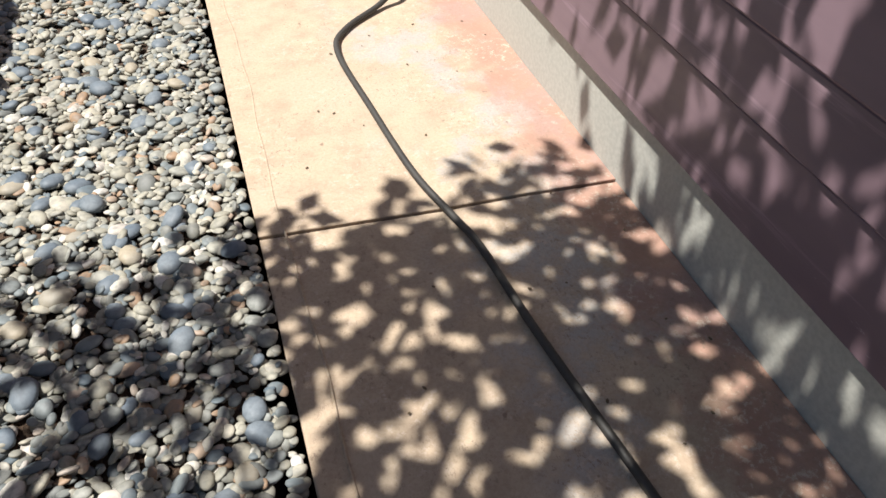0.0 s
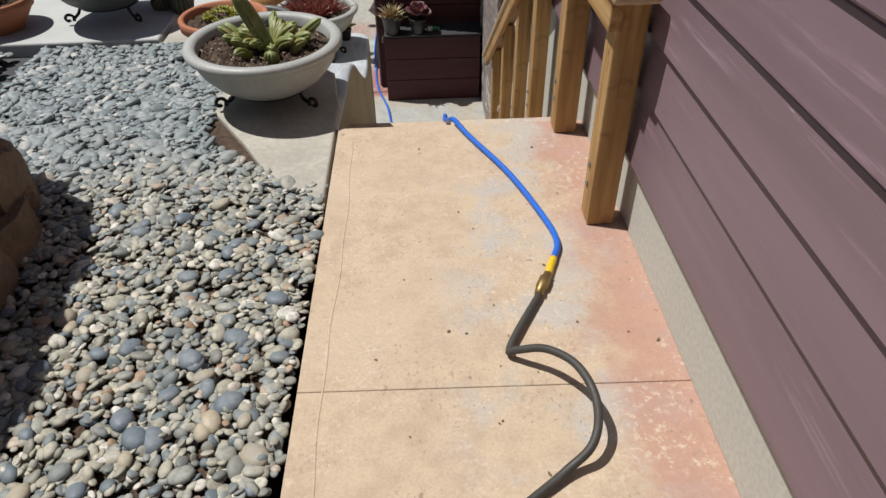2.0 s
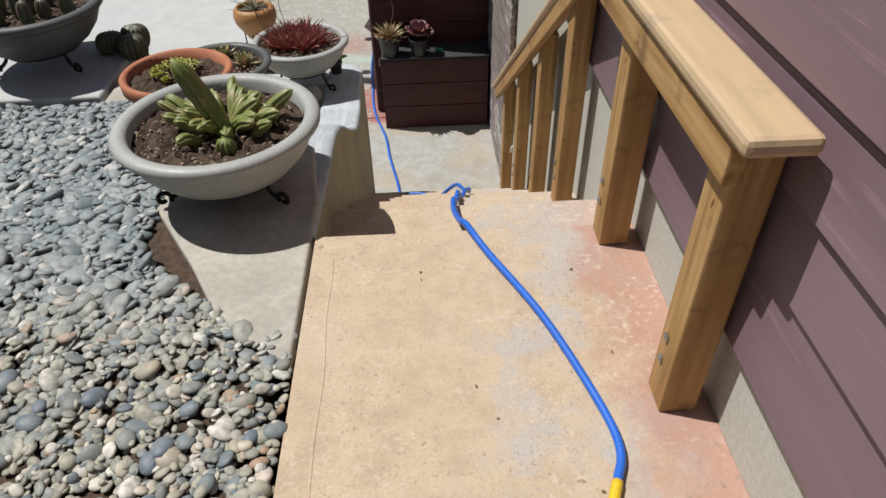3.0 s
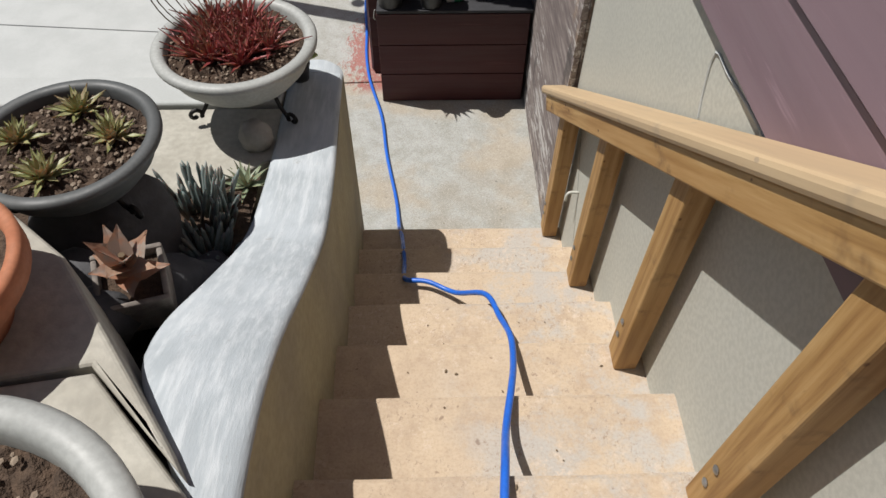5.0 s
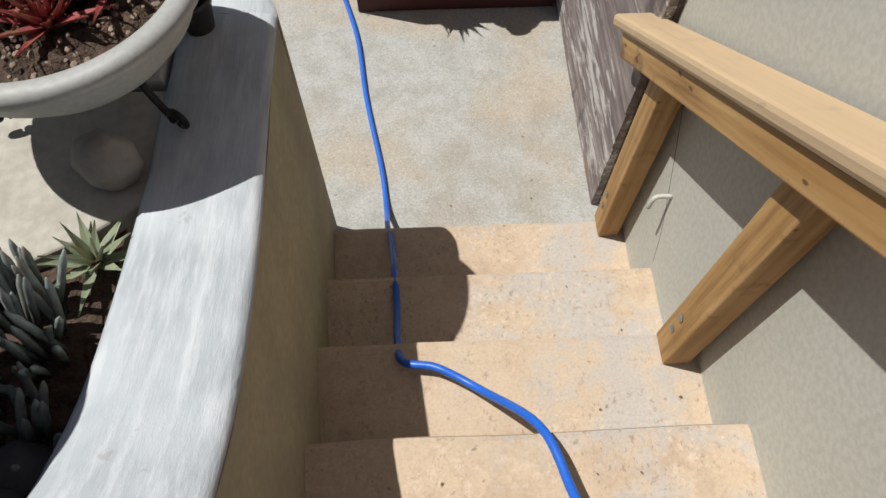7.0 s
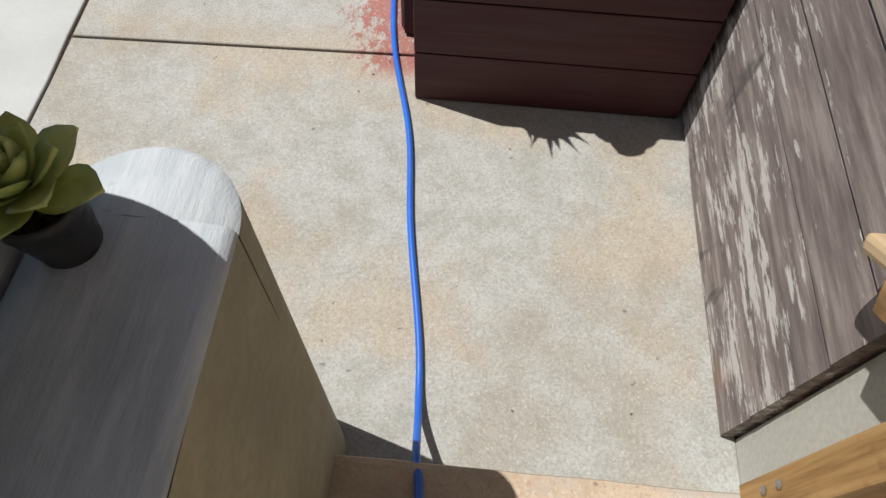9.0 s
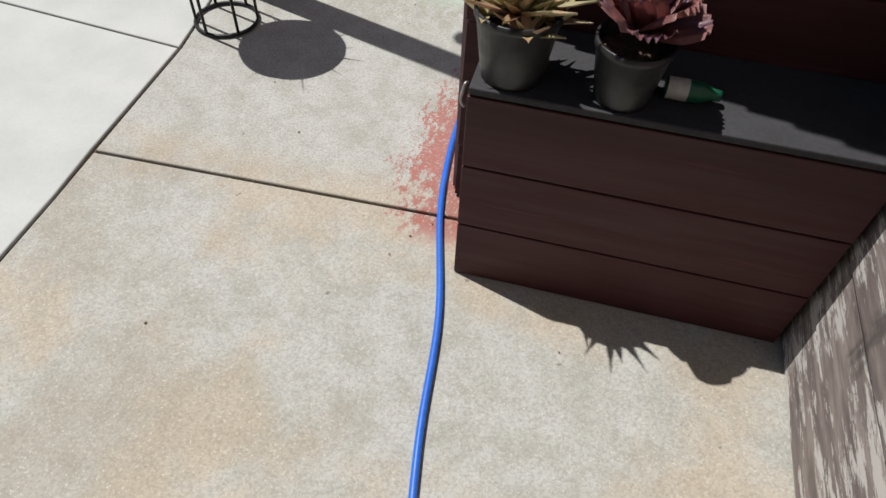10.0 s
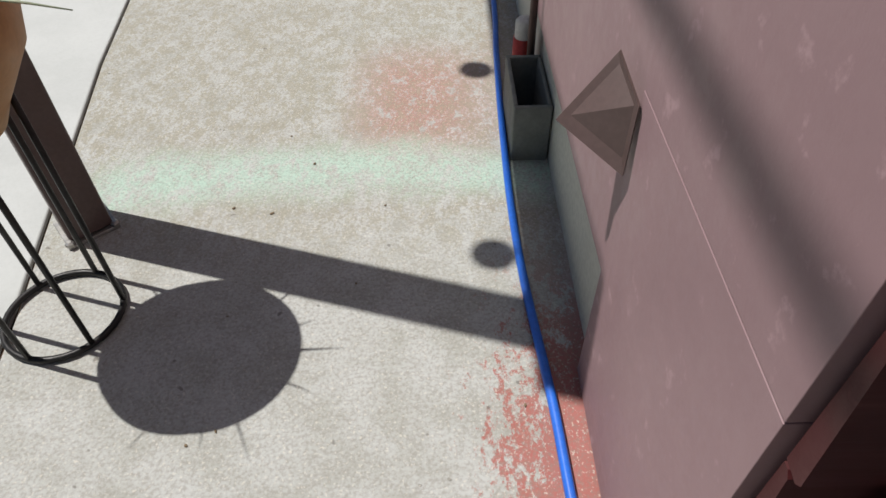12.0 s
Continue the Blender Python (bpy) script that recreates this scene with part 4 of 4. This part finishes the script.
GREENR = leaf_mat("bright_green_rosette", (0.38, 0.48, 0.12), (0.52, 0.58, 0.2))
b, rnd = bmesh.new(), random.Random(15)
for i in range(20):
    a, e = i * 2.4, 0.1 + 1.25 * i / 20
    spoon(b, (0, 0, 0.09 + 0.001 * i), (math.cos(a) * math.cos(e), math.sin(a) * math.cos(e), math.sin(e)), 0.085 - 0.002 * i, 0.058 - 0.0012 * i, 0.007)
nursery_pot((-0.2, 7.16, soft(TOP, 7.16) + 0.004), 0.045, 0.085, "bright green rosette in a small black pot", "leaves", b, GREENR, True)

# large dark bowl of column cactus on the upper slab
b4 = bowl((-1.36, 6.06, 0.012), 0.3, BOWL_DARK, "large dark bowl with small column cacti", 0.09, 11)
rnd = random.Random(13)
GREYC = leaf_mat("grey_green_column_cactus", (0.1, 0.11, 0.075), (0.15, 0.15, 0.1))
for i in range(15):
    a, q = i * 2.4, 0.055 * math.sqrt(i)
    h = rnd.uniform(0.06, 0.15)
    x, y, z = q * math.cos(a), q * math.sin(a), 0.09 + 0.5 * 0.31
    part("cactus_stem", ribbed_stem([(x, y, z), (x, y, z + h * 0.5), (x + 0.005, y, z + h)], 0.022, 8), GREYC, b4, smooth=True)
for i, (x, y) in enumerate(((-1.12, 6.2), (-1.03, 6.28), (-1.0, 6.15))):
    bm = ribbed_stem([(0, 0, -0.02), (0, 0, 0.04), (0, 0, 0.09)], 0.05, 14)
    tagged(mesh_object("ball_cactus", bm, GREYC, smooth=True), "dark green ribbed ball cactus on the slab", "cactus", "ball cacti").location = (x, y, 0.015)
tp2 = copy_thing(tp, pose(-1.95, 5.95, 0.0))
tagged(tp2, "terracotta pot at the edge of the slab")

# ---- block retaining wall ----
rw = thing("retaining_wall", "rough split-face brown block retaining wall", "wall", kind="structure")
rnd = random.Random(2)
for course in range(5):
    for i in range(9):
        a = -0.2 + i * 0.24 + (course % 2) * 0.12
        t = min(1.0, max(0.0, a / 1.9))
        y = 2.5 + a
        x = -1.0 - 0.1 * math.sin(max(0, y - 3.5)) - max(0, y - 4.15) * 0.9 + 0.03 * course * -1
        if y > 4.45:
            continue
        bm = lump(0.19, 60 + course * 9 + i, (1.0, 0.95, 0.66), 0.35, 4)
        for v in bm.verts:
            v.co.x = max(-0.13, min(0.13 - 0.5 * abs(v.co.y) * (0.6 + 0.4 * math.sin(i * 5 + course)), v.co.x))
            v.co.y = max(-0.118, min(0.118, v.co.y))
            v.co.z = max(-0.076, min(0.076, v.co.z))
        ob = part("block", bm, ROCK, rw)
        ob.location, ob.rotation_euler = (x, y, 0.06 + course * 0.15), (0, 0, rnd.uniform(-0.12, 0.12))
part("backfill", box(-3, -1.16, 0.5, 4.2, -0.1, 0.72), SOIL, rw)

# ---- plant stand, post and beam on the patio ----
stand = thing("plant_stand", "tall black wire stand holding a round terracotta pot", "plant stand", at=(-1.22, 9.475, LAND))
SR, SH = 0.128, 0.61
for z, r in ((0.012, SR), (SH, SR)):
    part("ring", tube([(r * math.cos(a), r * math.sin(a), z) for a in (2 * math.pi * i / 36 for i in range(36))], 0.008, 8, closed=True), IRON, stand, smooth=True)
for i in range(6):
    a = 2 * math.pi * i / 6 + 0.3
    part("rod", tube([(SR * math.cos(a), SR * math.sin(a), 0.012), (SR * math.cos(a), SR * math.sin(a), SH)], 0.0065, 7), IRON, stand, smooth=True)
OCHRE = plain("ochre_glazed_pot", (0.42, 0.21, 0.07), (0.35, 0.17, 0.055), 5, 0.5, 0.08)
gp = thing("round_pot", "round ochre pot with a spiny plant in the wire stand", "potted plant", at=(-1.22, 9.475, LAND + SH - 0.1))
part("pot", lathe([(0, 0), (0.1, 0.0), (0.122, 0.04), (0.19, 0.14), (0.205, 0.2), (0.195, 0.26), (0.17, 0.29), (0.15, 0.285), (0.15, 0.25)], 48), OCHRE, gp, smooth=True)
part("soil", disc(0.152, 0.255, 0.006, 30, 5), SOIL, gp)
b, rnd = bmesh.new(), random.Random(17)
rosette(b, (0, 0, 0.25), 22, 0.3, 0.014, 0.006, rnd, 0.0, 1.3, 0.25)
part("leaves", b, AL2, gp)

post = thing("patio_post", "dark brown square post on a base plate", "post", at=(-1.28, 9.775, LAND))
post.rotation_euler = (0, 0, 0.69)
part("shaft", box(-0.055, 0.055, -0.05, 0.05, 0.012, 2.72, 0.006), POSTPAINT, post)
part("base_plate", box(-0.066, 0.066, -0.062, 0.062, 0, 0.012, 0.003), STEEL, post)
for sx in (-1, 1):
    part("bolt", lathe([(0, 0.012), (0.012, 0.012), (0.012, 0.02), (0.006, 0.024), (0, 0.024)], 6), STEEL, post).location = (sx * 0.058, -0.055, 0)
beam_o = thing("overhead_beam", "dark brown overhead beam carried by the post", "beam")
part("timber", box(-1.43, -1.28, 9.64, 15.5, LAND + 2.72, LAND + 2.92, 0.006), POSTPAINT, beam_o)
# unseen rail, added to cast the thin shadow line on the plywood wall
part("shadow_rail", tube([(-1.29, 8.95, 1.66), (-1.29, 15.4, 1.66)], 0.016, 10), POSTPAINT, beam_o, smooth=True)
# added supports that tie this unseen shadow caster to the beam
for y in (10.6, 12.2, 13.8, 15.2):
    part("upright", tube([(-1.3, y, LAND + 2.91), (-1.295, y, 1.66)], 0.011, 8), POSTPAINT, beam_o, smooth=True)
for y in (10.03, 10.9):
    o = thing("hanging_lamp", "small round lamp hung beside the beam", "lamp", group="lamps on the beam", at=(-1.47, y, LAND + 2.62))
    part("globe", lathe([(0, 0), (0.035, 0.008), (0.052, 0.035), (0.052, 0.06), (0.03, 0.09), (0.012, 0.1), (0, 0.1)], 20), IRON, o, smooth=True)
    part("hanger", tube([(0, 0, 0.1), (0.06, 0, 0.24)], 0.004, 6), IRON, o)

# flap, trough, bottle and pole at the plywood wall
corners = [Vector(p) for p in ((-0.098, 9.375, -1.045), (-0.18, 9.36, -1.15), (-0.088, 9.27, -1.19), (-0.083, 9.285, -1.08))]
fb = bmesh.new()
front = [fb.verts.new(p) for p in corners]
rear = [fb.verts.new(p + Vector((0.004, 0.007, 0.0))) for p in corners]
fb.faces.new(front)
fb.faces.new(rear[::-1])
for k in range(4):
    fb.faces.new((front[k], rear[k], rear[(k + 1) % 4], front[(k + 1) % 4]))
bmesh.ops.recalc_face_normals(fb, faces=fb.faces)
tagged(mesh_object("loose_flap", fb, POSTPAINT), "dark bent sheet flap hanging off the wall", "flap")
trough = thing("trough_planter", "small weathered grey trough beside the wall", "planter", at=(-0.104, 10.16, LAND))
GREYP = plain("weathered_grey_trough", (0.2, 0.21, 0.19), (0.15, 0.155, 0.145), 8, 0.8, 0.3)
for q in ((-0.05, 0.055, -0.14, -0.125), (-0.05, 0.055, 0.125, 0.14), (-0.05, -0.038, -0.124, 0.124), (0.043, 0.055, -0.124, 0.124)):
    part("trough_side", box(*q, 0, 0.18, 0.004), GREYP, trough)
part("trough_floor", box(-0.037, 0.042, -0.124, 0.124, 0.0, 0.015), SOIL, trough)
tube_b = thing("spray_can", "red and white can standing behind the trough", "can", at=(-0.095, 10.37, LAND))
REDC = plain("red_can_paint", (0.5, 0.05, 0.03), (0.42, 0.04, 0.03), 9, 0.4, 0.02)
part("can_body", lathe([(0, 0), (0.03, 0), (0.032, 0.01), (0.032, 0.2), (0, 0.2)], 20), REDC, tube_b, "red can", True)
part("can_cap", lathe([(0.028, 0.2), (0.028, 0.25), (0.02, 0.26), (0, 0.26)], 20), PAPER, tube_b, "white cap", True)
pole = tagged(mesh_object("leaning_pole", tube([(-0.075, 10.32, LAND + 0.005), (-0.094, 10.34, -0.2)], 0.012, 10), POSTPAINT, smooth=True), "thin dark pole leaning on the wall", "pole")

# ---- hoses ----
hose = thing("rubber_hose", "dark grey rubber hose looped on the walkway", "hose")
H1 = [(0.7, 0.0, 0.013), (0.64, 0.7, 0.013), (0.598, 1.1, 0.013), (0.55, 1.5, 0.013), (0.526, 1.79, 0.013), (0.499, 1.91, 0.013), (0.45, 2.12, 0.013), (0.418, 2.45, 0.013), (0.394, 2.81, 0.013), (0.46, 2.955, 0.012), (0.62, 3.08, 0.02), (0.695, 3.13, 0.06), (0.715, 3.21, 0.1), (0.69, 3.31, 0.11), (0.63, 3.39, 0.085), (0.565, 3.43, 0.04), (0.548, 3.45, 0.015), (0.58, 3.52, 0.016), (0.66, 3.66, 0.014)]
part("hose_line", tube(smooth_line(H1, 7), 0.0105, 10), RUBBER, hose, smooth=True)
part("coupling", tube([(0.66, 3.66, 0.016), (0.668, 3.685, 0.016), (0.672, 3.69, 0.016), (0.688, 3.725, 0.016), (0.692, 3.73, 0.016), (0.7, 3.745, 0.016)], 0.016, 10, None, [0.014, 0.014, 0.018, 0.018, 0.014, 0.014]), BRASS, hose, "brass hose coupling", True)
bh = thing("blue_hose", "bright blue garden hose running down the steps", "hose")
R8 = lambda k: -RISER * k
H2 = [(0.7, 3.745, 0.014), (0.73, 3.82, 0.014), (0.755, 3.9, 0.014), (0.735, 4.03, 0.014), (0.65, 4.31, 0.014), (0.53, 4.58, 0.014), (0.475, 4.715, 0.018), (0.46, 4.8, -0.03), (0.45, 5.0, R8(1) + 0.06), (0.455, 5.13, R8(1) + 0.014), (0.47, 5.28, R8(2) + 0.08), (0.49, 5.45, R8(2) + 0.014), (0.515, 5.6, R8(3) + 0.07), (0.545, 5.74, R8(3) + 0.015), (0.572, 5.88, R8(4) + 0.1), (0.582, 6.02, R8(4) + 0.018), (0.565, 6.16, R8(5) + 0.11), (0.525, 6.3, R8(5) + 0.05), (0.42, 6.43, R8(6) + 0.07), (0.31, 6.5, R8(6) + 0.05), (0.225, 6.525, R8(6) + 0.03), (0.205, 6.62, R8(6) - 0.06), (0.2, 6.76, R8(7) + 0.03), (0.19, 6.9, R8(7) - 0.03), (0.172, 7.1, R8(8) + 0.02), (0.155, 7.19, R8(8) - 0.04), (0.143, 7.34, LAND + 0.03), (0.121, 7.55, LAND + 0.012), (0.055, 7.92, LAND + 0.012), (0.01, 8.28, LAND + 0.012), (-0.085, 8.66, LAND + 0.012), (-0.125, 8.95, LAND + 0.012), (-0.138, 9.23, LAND + 0.012), (-0.162, 9.55, LAND + 0.012), (-0.17, 9.82, LAND + 0.012), (-0.165, 10.2, LAND + 0.012), (-0.152, 10.6, LAND + 0.012), (-0.13, 11.2, LAND + 0.012), (-0.13, 13, LAND + 0.012)]
part("hose_line", tube(smooth_line(H2, 7), 0.0105, 10), BLUE, bh, smooth=True)
part("tape", tube(smooth_line([(0.702, 3.75, 0.014), (0.715, 3.785, 0.014), (0.73, 3.82, 0.014)], 3), 0.0122, 10), YELLOW, bh, "yellow tape band", True)

# ---- tree over the start of the walk ----
tree = thing("tree", "leafy garden tree shading the start of the walkway", "tree", at=(-2.6, 0.3, -0.05))
limbs = bmesh.new()
tube(smooth_line([(0, 0, 0), (0.05, 0.03, 1.0), (0.2, 0.1, 2.0), (0.5, 0.1, 3.0), (0.8, 0.1, 3.8)], 4), 0.09, 10, limbs, [0.11 - 0.0045 * i for i in range(17)])
rnd = random.Random(21)
tips = []
for i in range(28):
    a = rnd.uniform(0, 6.283)
    s = Vector((0.2 + 0.3 * rnd.random(), 0.1, 1.9 + rnd.random()))
    e = Vector((1.25 + 1.6 * math.cos(a) * rnd.uniform(0.3, 1), 0.95 + 1.45 * math.sin(a) * rnd.uniform(0.3, 1), rnd.uniform(2.4, 3.3)))
    tube(smooth_line([s, (s + e) / 2 + Vector((0, 0, 0.15)), e], 4), 0.02, 6, limbs, [0.035 - 0.0033 * k for k in range(9)])
    tips.append(e)
part("trunk", limbs, BARK, tree, smooth=True)
crown = bmesh.new()
for e in tips:
    for _ in range(150):
        d = Vector((rnd.gauss(0, 0.33), rnd.gauss(0, 0.33), rnd.gauss(0, 0.2)))
        p = e + d
        if p.y - 0.1434 * p.z > 1.68 + 0.35 * max(0.0, p.x + 0.466 * p.z - 3.0) + 0.08 * math.sin(p.x * 9):
            continue
        w = Vector((rnd.uniform(-1, 1), rnd.uniform(-1, 1), rnd.uniform(-0.6, 0.4))).normalized()
        s = w.cross(Vector((rnd.uniform(-1, 1), rnd.uniform(-1, 1), 1))).normalized()
        L, W = rnd.uniform(0.09, 0.14), rnd.uniform(0.04, 0.06)
        crown.faces.new([crown.verts.new(q) for q in (p, p + w * L * 0.5 + s * W * 0.6, p + w * L, p + w * L * 0.5 - s * W * 0.6)])
tagged(part("crown", crown, TREELEAF, tree), kind="stuff")

# ---- pebbles ----


def pebble_field(name, count, size, region, seed, zbase, sub=2):
    rng = np.random.default_rng(seed)
    bm = bmesh.new()
    bmesh.ops.create_icosphere(bm, subdivisions=sub, radius=1)
    V = np.array([v.co for v in bm.verts])
    F = np.array([[v.index for v in f.verts] for f in bm.faces])
    bm.free()
    x0, x1, y0, y1 = region
    X, Y = rng.uniform(x0, x1, count), rng.uniform(y0, y1, count)
    keep = ~((X > -0.01) | ((X > -0.55 + 0.0 * Y) & (Y > 4.3) & (Y > 4.3 + 0.9 * np.maximum(0, -X - 0.13))) | (Y > 5.68))
    X, Y = X[keep], Y[keep]
    n = len(X)
    S = rng.uniform(size[0], size[1], n) * np.where(rng.random(n) < 0.12, 1.7, 1.0) * (1 + 0.35 * (Y > 4.3))
    sc = np.stack([S * rng.uniform(0.9, 1.5, n), S * rng.uniform(0.75, 1.05, n), S * rng.uniform(0.3, 0.48, n)], 1)
    yaw, tx, ty = rng.uniform(0, 6.283, n), rng.normal(0, 0.28, n), rng.normal(0, 0.28, n)
    P = V[None] * sc[:, None]
    c, s = np.cos(ty)[:, None], np.sin(ty)[:, None]
    P = np.stack([c * P[..., 0] + s * P[..., 2], P[..., 1], -s * P[..., 0] + c * P[..., 2]], -1)
    c, s = np.cos(tx)[:, None], np.sin(tx)[:, None]
    P = np.stack([P[..., 0], c * P[..., 1] - s * P[..., 2], s * P[..., 1] + c * P[..., 2]], -1)
    c, s = np.cos(yaw)[:, None], np.sin(yaw)[:, None]
    P = np.stack([c * P[..., 0] - s * P[..., 1], s * P[..., 0] + c * P[..., 1], P[..., 2]], -1)
    P += np.stack([X, Y, zbase + rng.uniform(-0.012, 0.008, n)], 1)[:, None]
    faces = (F[None] + (np.arange(n) * len(V))[:, None, None]).reshape(-1, 3)
    me = bpy.data.meshes.new(name)
    me.vertices.add(n * len(V))
    me.vertices.foreach_set("co", P.reshape(-1).astype(np.float32))
    me.loops.add(faces.size)
    me.loops.foreach_set("vertex_index", faces.reshape(-1).astype(np.int32))
    me.polygons.add(len(faces))
    me.polygons.foreach_set("loop_start", np.arange(0, faces.size, 3, dtype=np.int32))
    me.update(calc_edges=True)
    me.materials.append(PEBBLE)
    me.shade_smooth()
    return new(name, me)


bed_pebbles = tagged(pebble_field("pebbles", 30000, (0.0085, 0.0165), (-1.6, -0.015, 0.6, 5.7), 4, -0.005), "bed of mixed grey and tan river pebbles", "pebbles", kind="stuff")
tagged(pebble_field("pebbles", 2600, (0.012, 0.024), (-3.2, -1.75, 4.2, 5.7), 5, -0.012), "bed of grey river pebbles", "pebbles", kind="stuff")

# ---- litter ----
lit, rnd = bmesh.new(), random.Random(55)
for _ in range(110):
    if rnd.random() < 0.55:
        x, y, z = rnd.uniform(0.08, 0.97), rnd.uniform(0.8, 4.6), 0.003
    elif rnd.random() < 0.5:
        x, y, z = rnd.uniform(-1.0, 0.9), rnd.uniform(7.3, 10.5), LAND + 0.004
    else:
        k = rnd.randint(1, 8)
        x, y, z = rnd.uniform(0.12, 0.95), rnd.uniform(NOSE[k - 1] + 0.03, NOSE[k] - 0.03), -RISER * k + 0.004
    r = rnd.uniform(0.002, 0.0042)
    bmesh.ops.create_icosphere(lit, subdivisions=1, radius=r, matrix=Matrix.Translation((x, y, z)) @ Matrix.Rotation(rnd.uniform(0, 6), 4, "Z") @ Matrix.Diagonal((rnd.uniform(1, 2.2), 1, 0.5, 1)))
tagged(mesh_object("leaf_litter", lit, DRY), "scattered dark crumbs and leaf bits on the concrete", "litter", kind="stuff")

# larger flat stones lying among the pebbles
BLUESTONE = plain("smooth_blue_grey_stone", (0.13, 0.165, 0.2), (0.2, 0.23, 0.25), 9, 0.6, 0.1)
TANSTONE = plain("smooth_tan_stone", (0.42, 0.36, 0.26), (0.32, 0.3, 0.25), 9, 0.6, 0.1)
shapes = []
for i in range(5):
    bm = lump(0.034, 90 + i, (1.25, 0.95, 0.5), 0.1, 2)
    me = bpy.data.meshes.new("pebble")
    bm.to_mesh(me)
    bm.free()
    me.materials.append(TANSTONE if i == 4 else BLUESTONE)
    me.shade_smooth()
    shapes.append(me)
rnd = random.Random(71)
for i in range(210):
    x, y = rnd.uniform(-1.0, -0.06), rnd.uniform(1.0, 3.2) if i < 150 else rnd.uniform(3.2, 4.2)
    ob = new("pebble", rnd.choice(shapes))
    ob.parent = bed_pebbles
    s = rnd.uniform(0.45, 1.0)
    ob.matrix_basis = Matrix.LocRotScale((x, y, rnd.uniform(-0.004, 0.004)), Euler((rnd.gauss(0, 0.12), rnd.gauss(0, 0.12), rnd.uniform(0, 6.28))), (s, s, s))
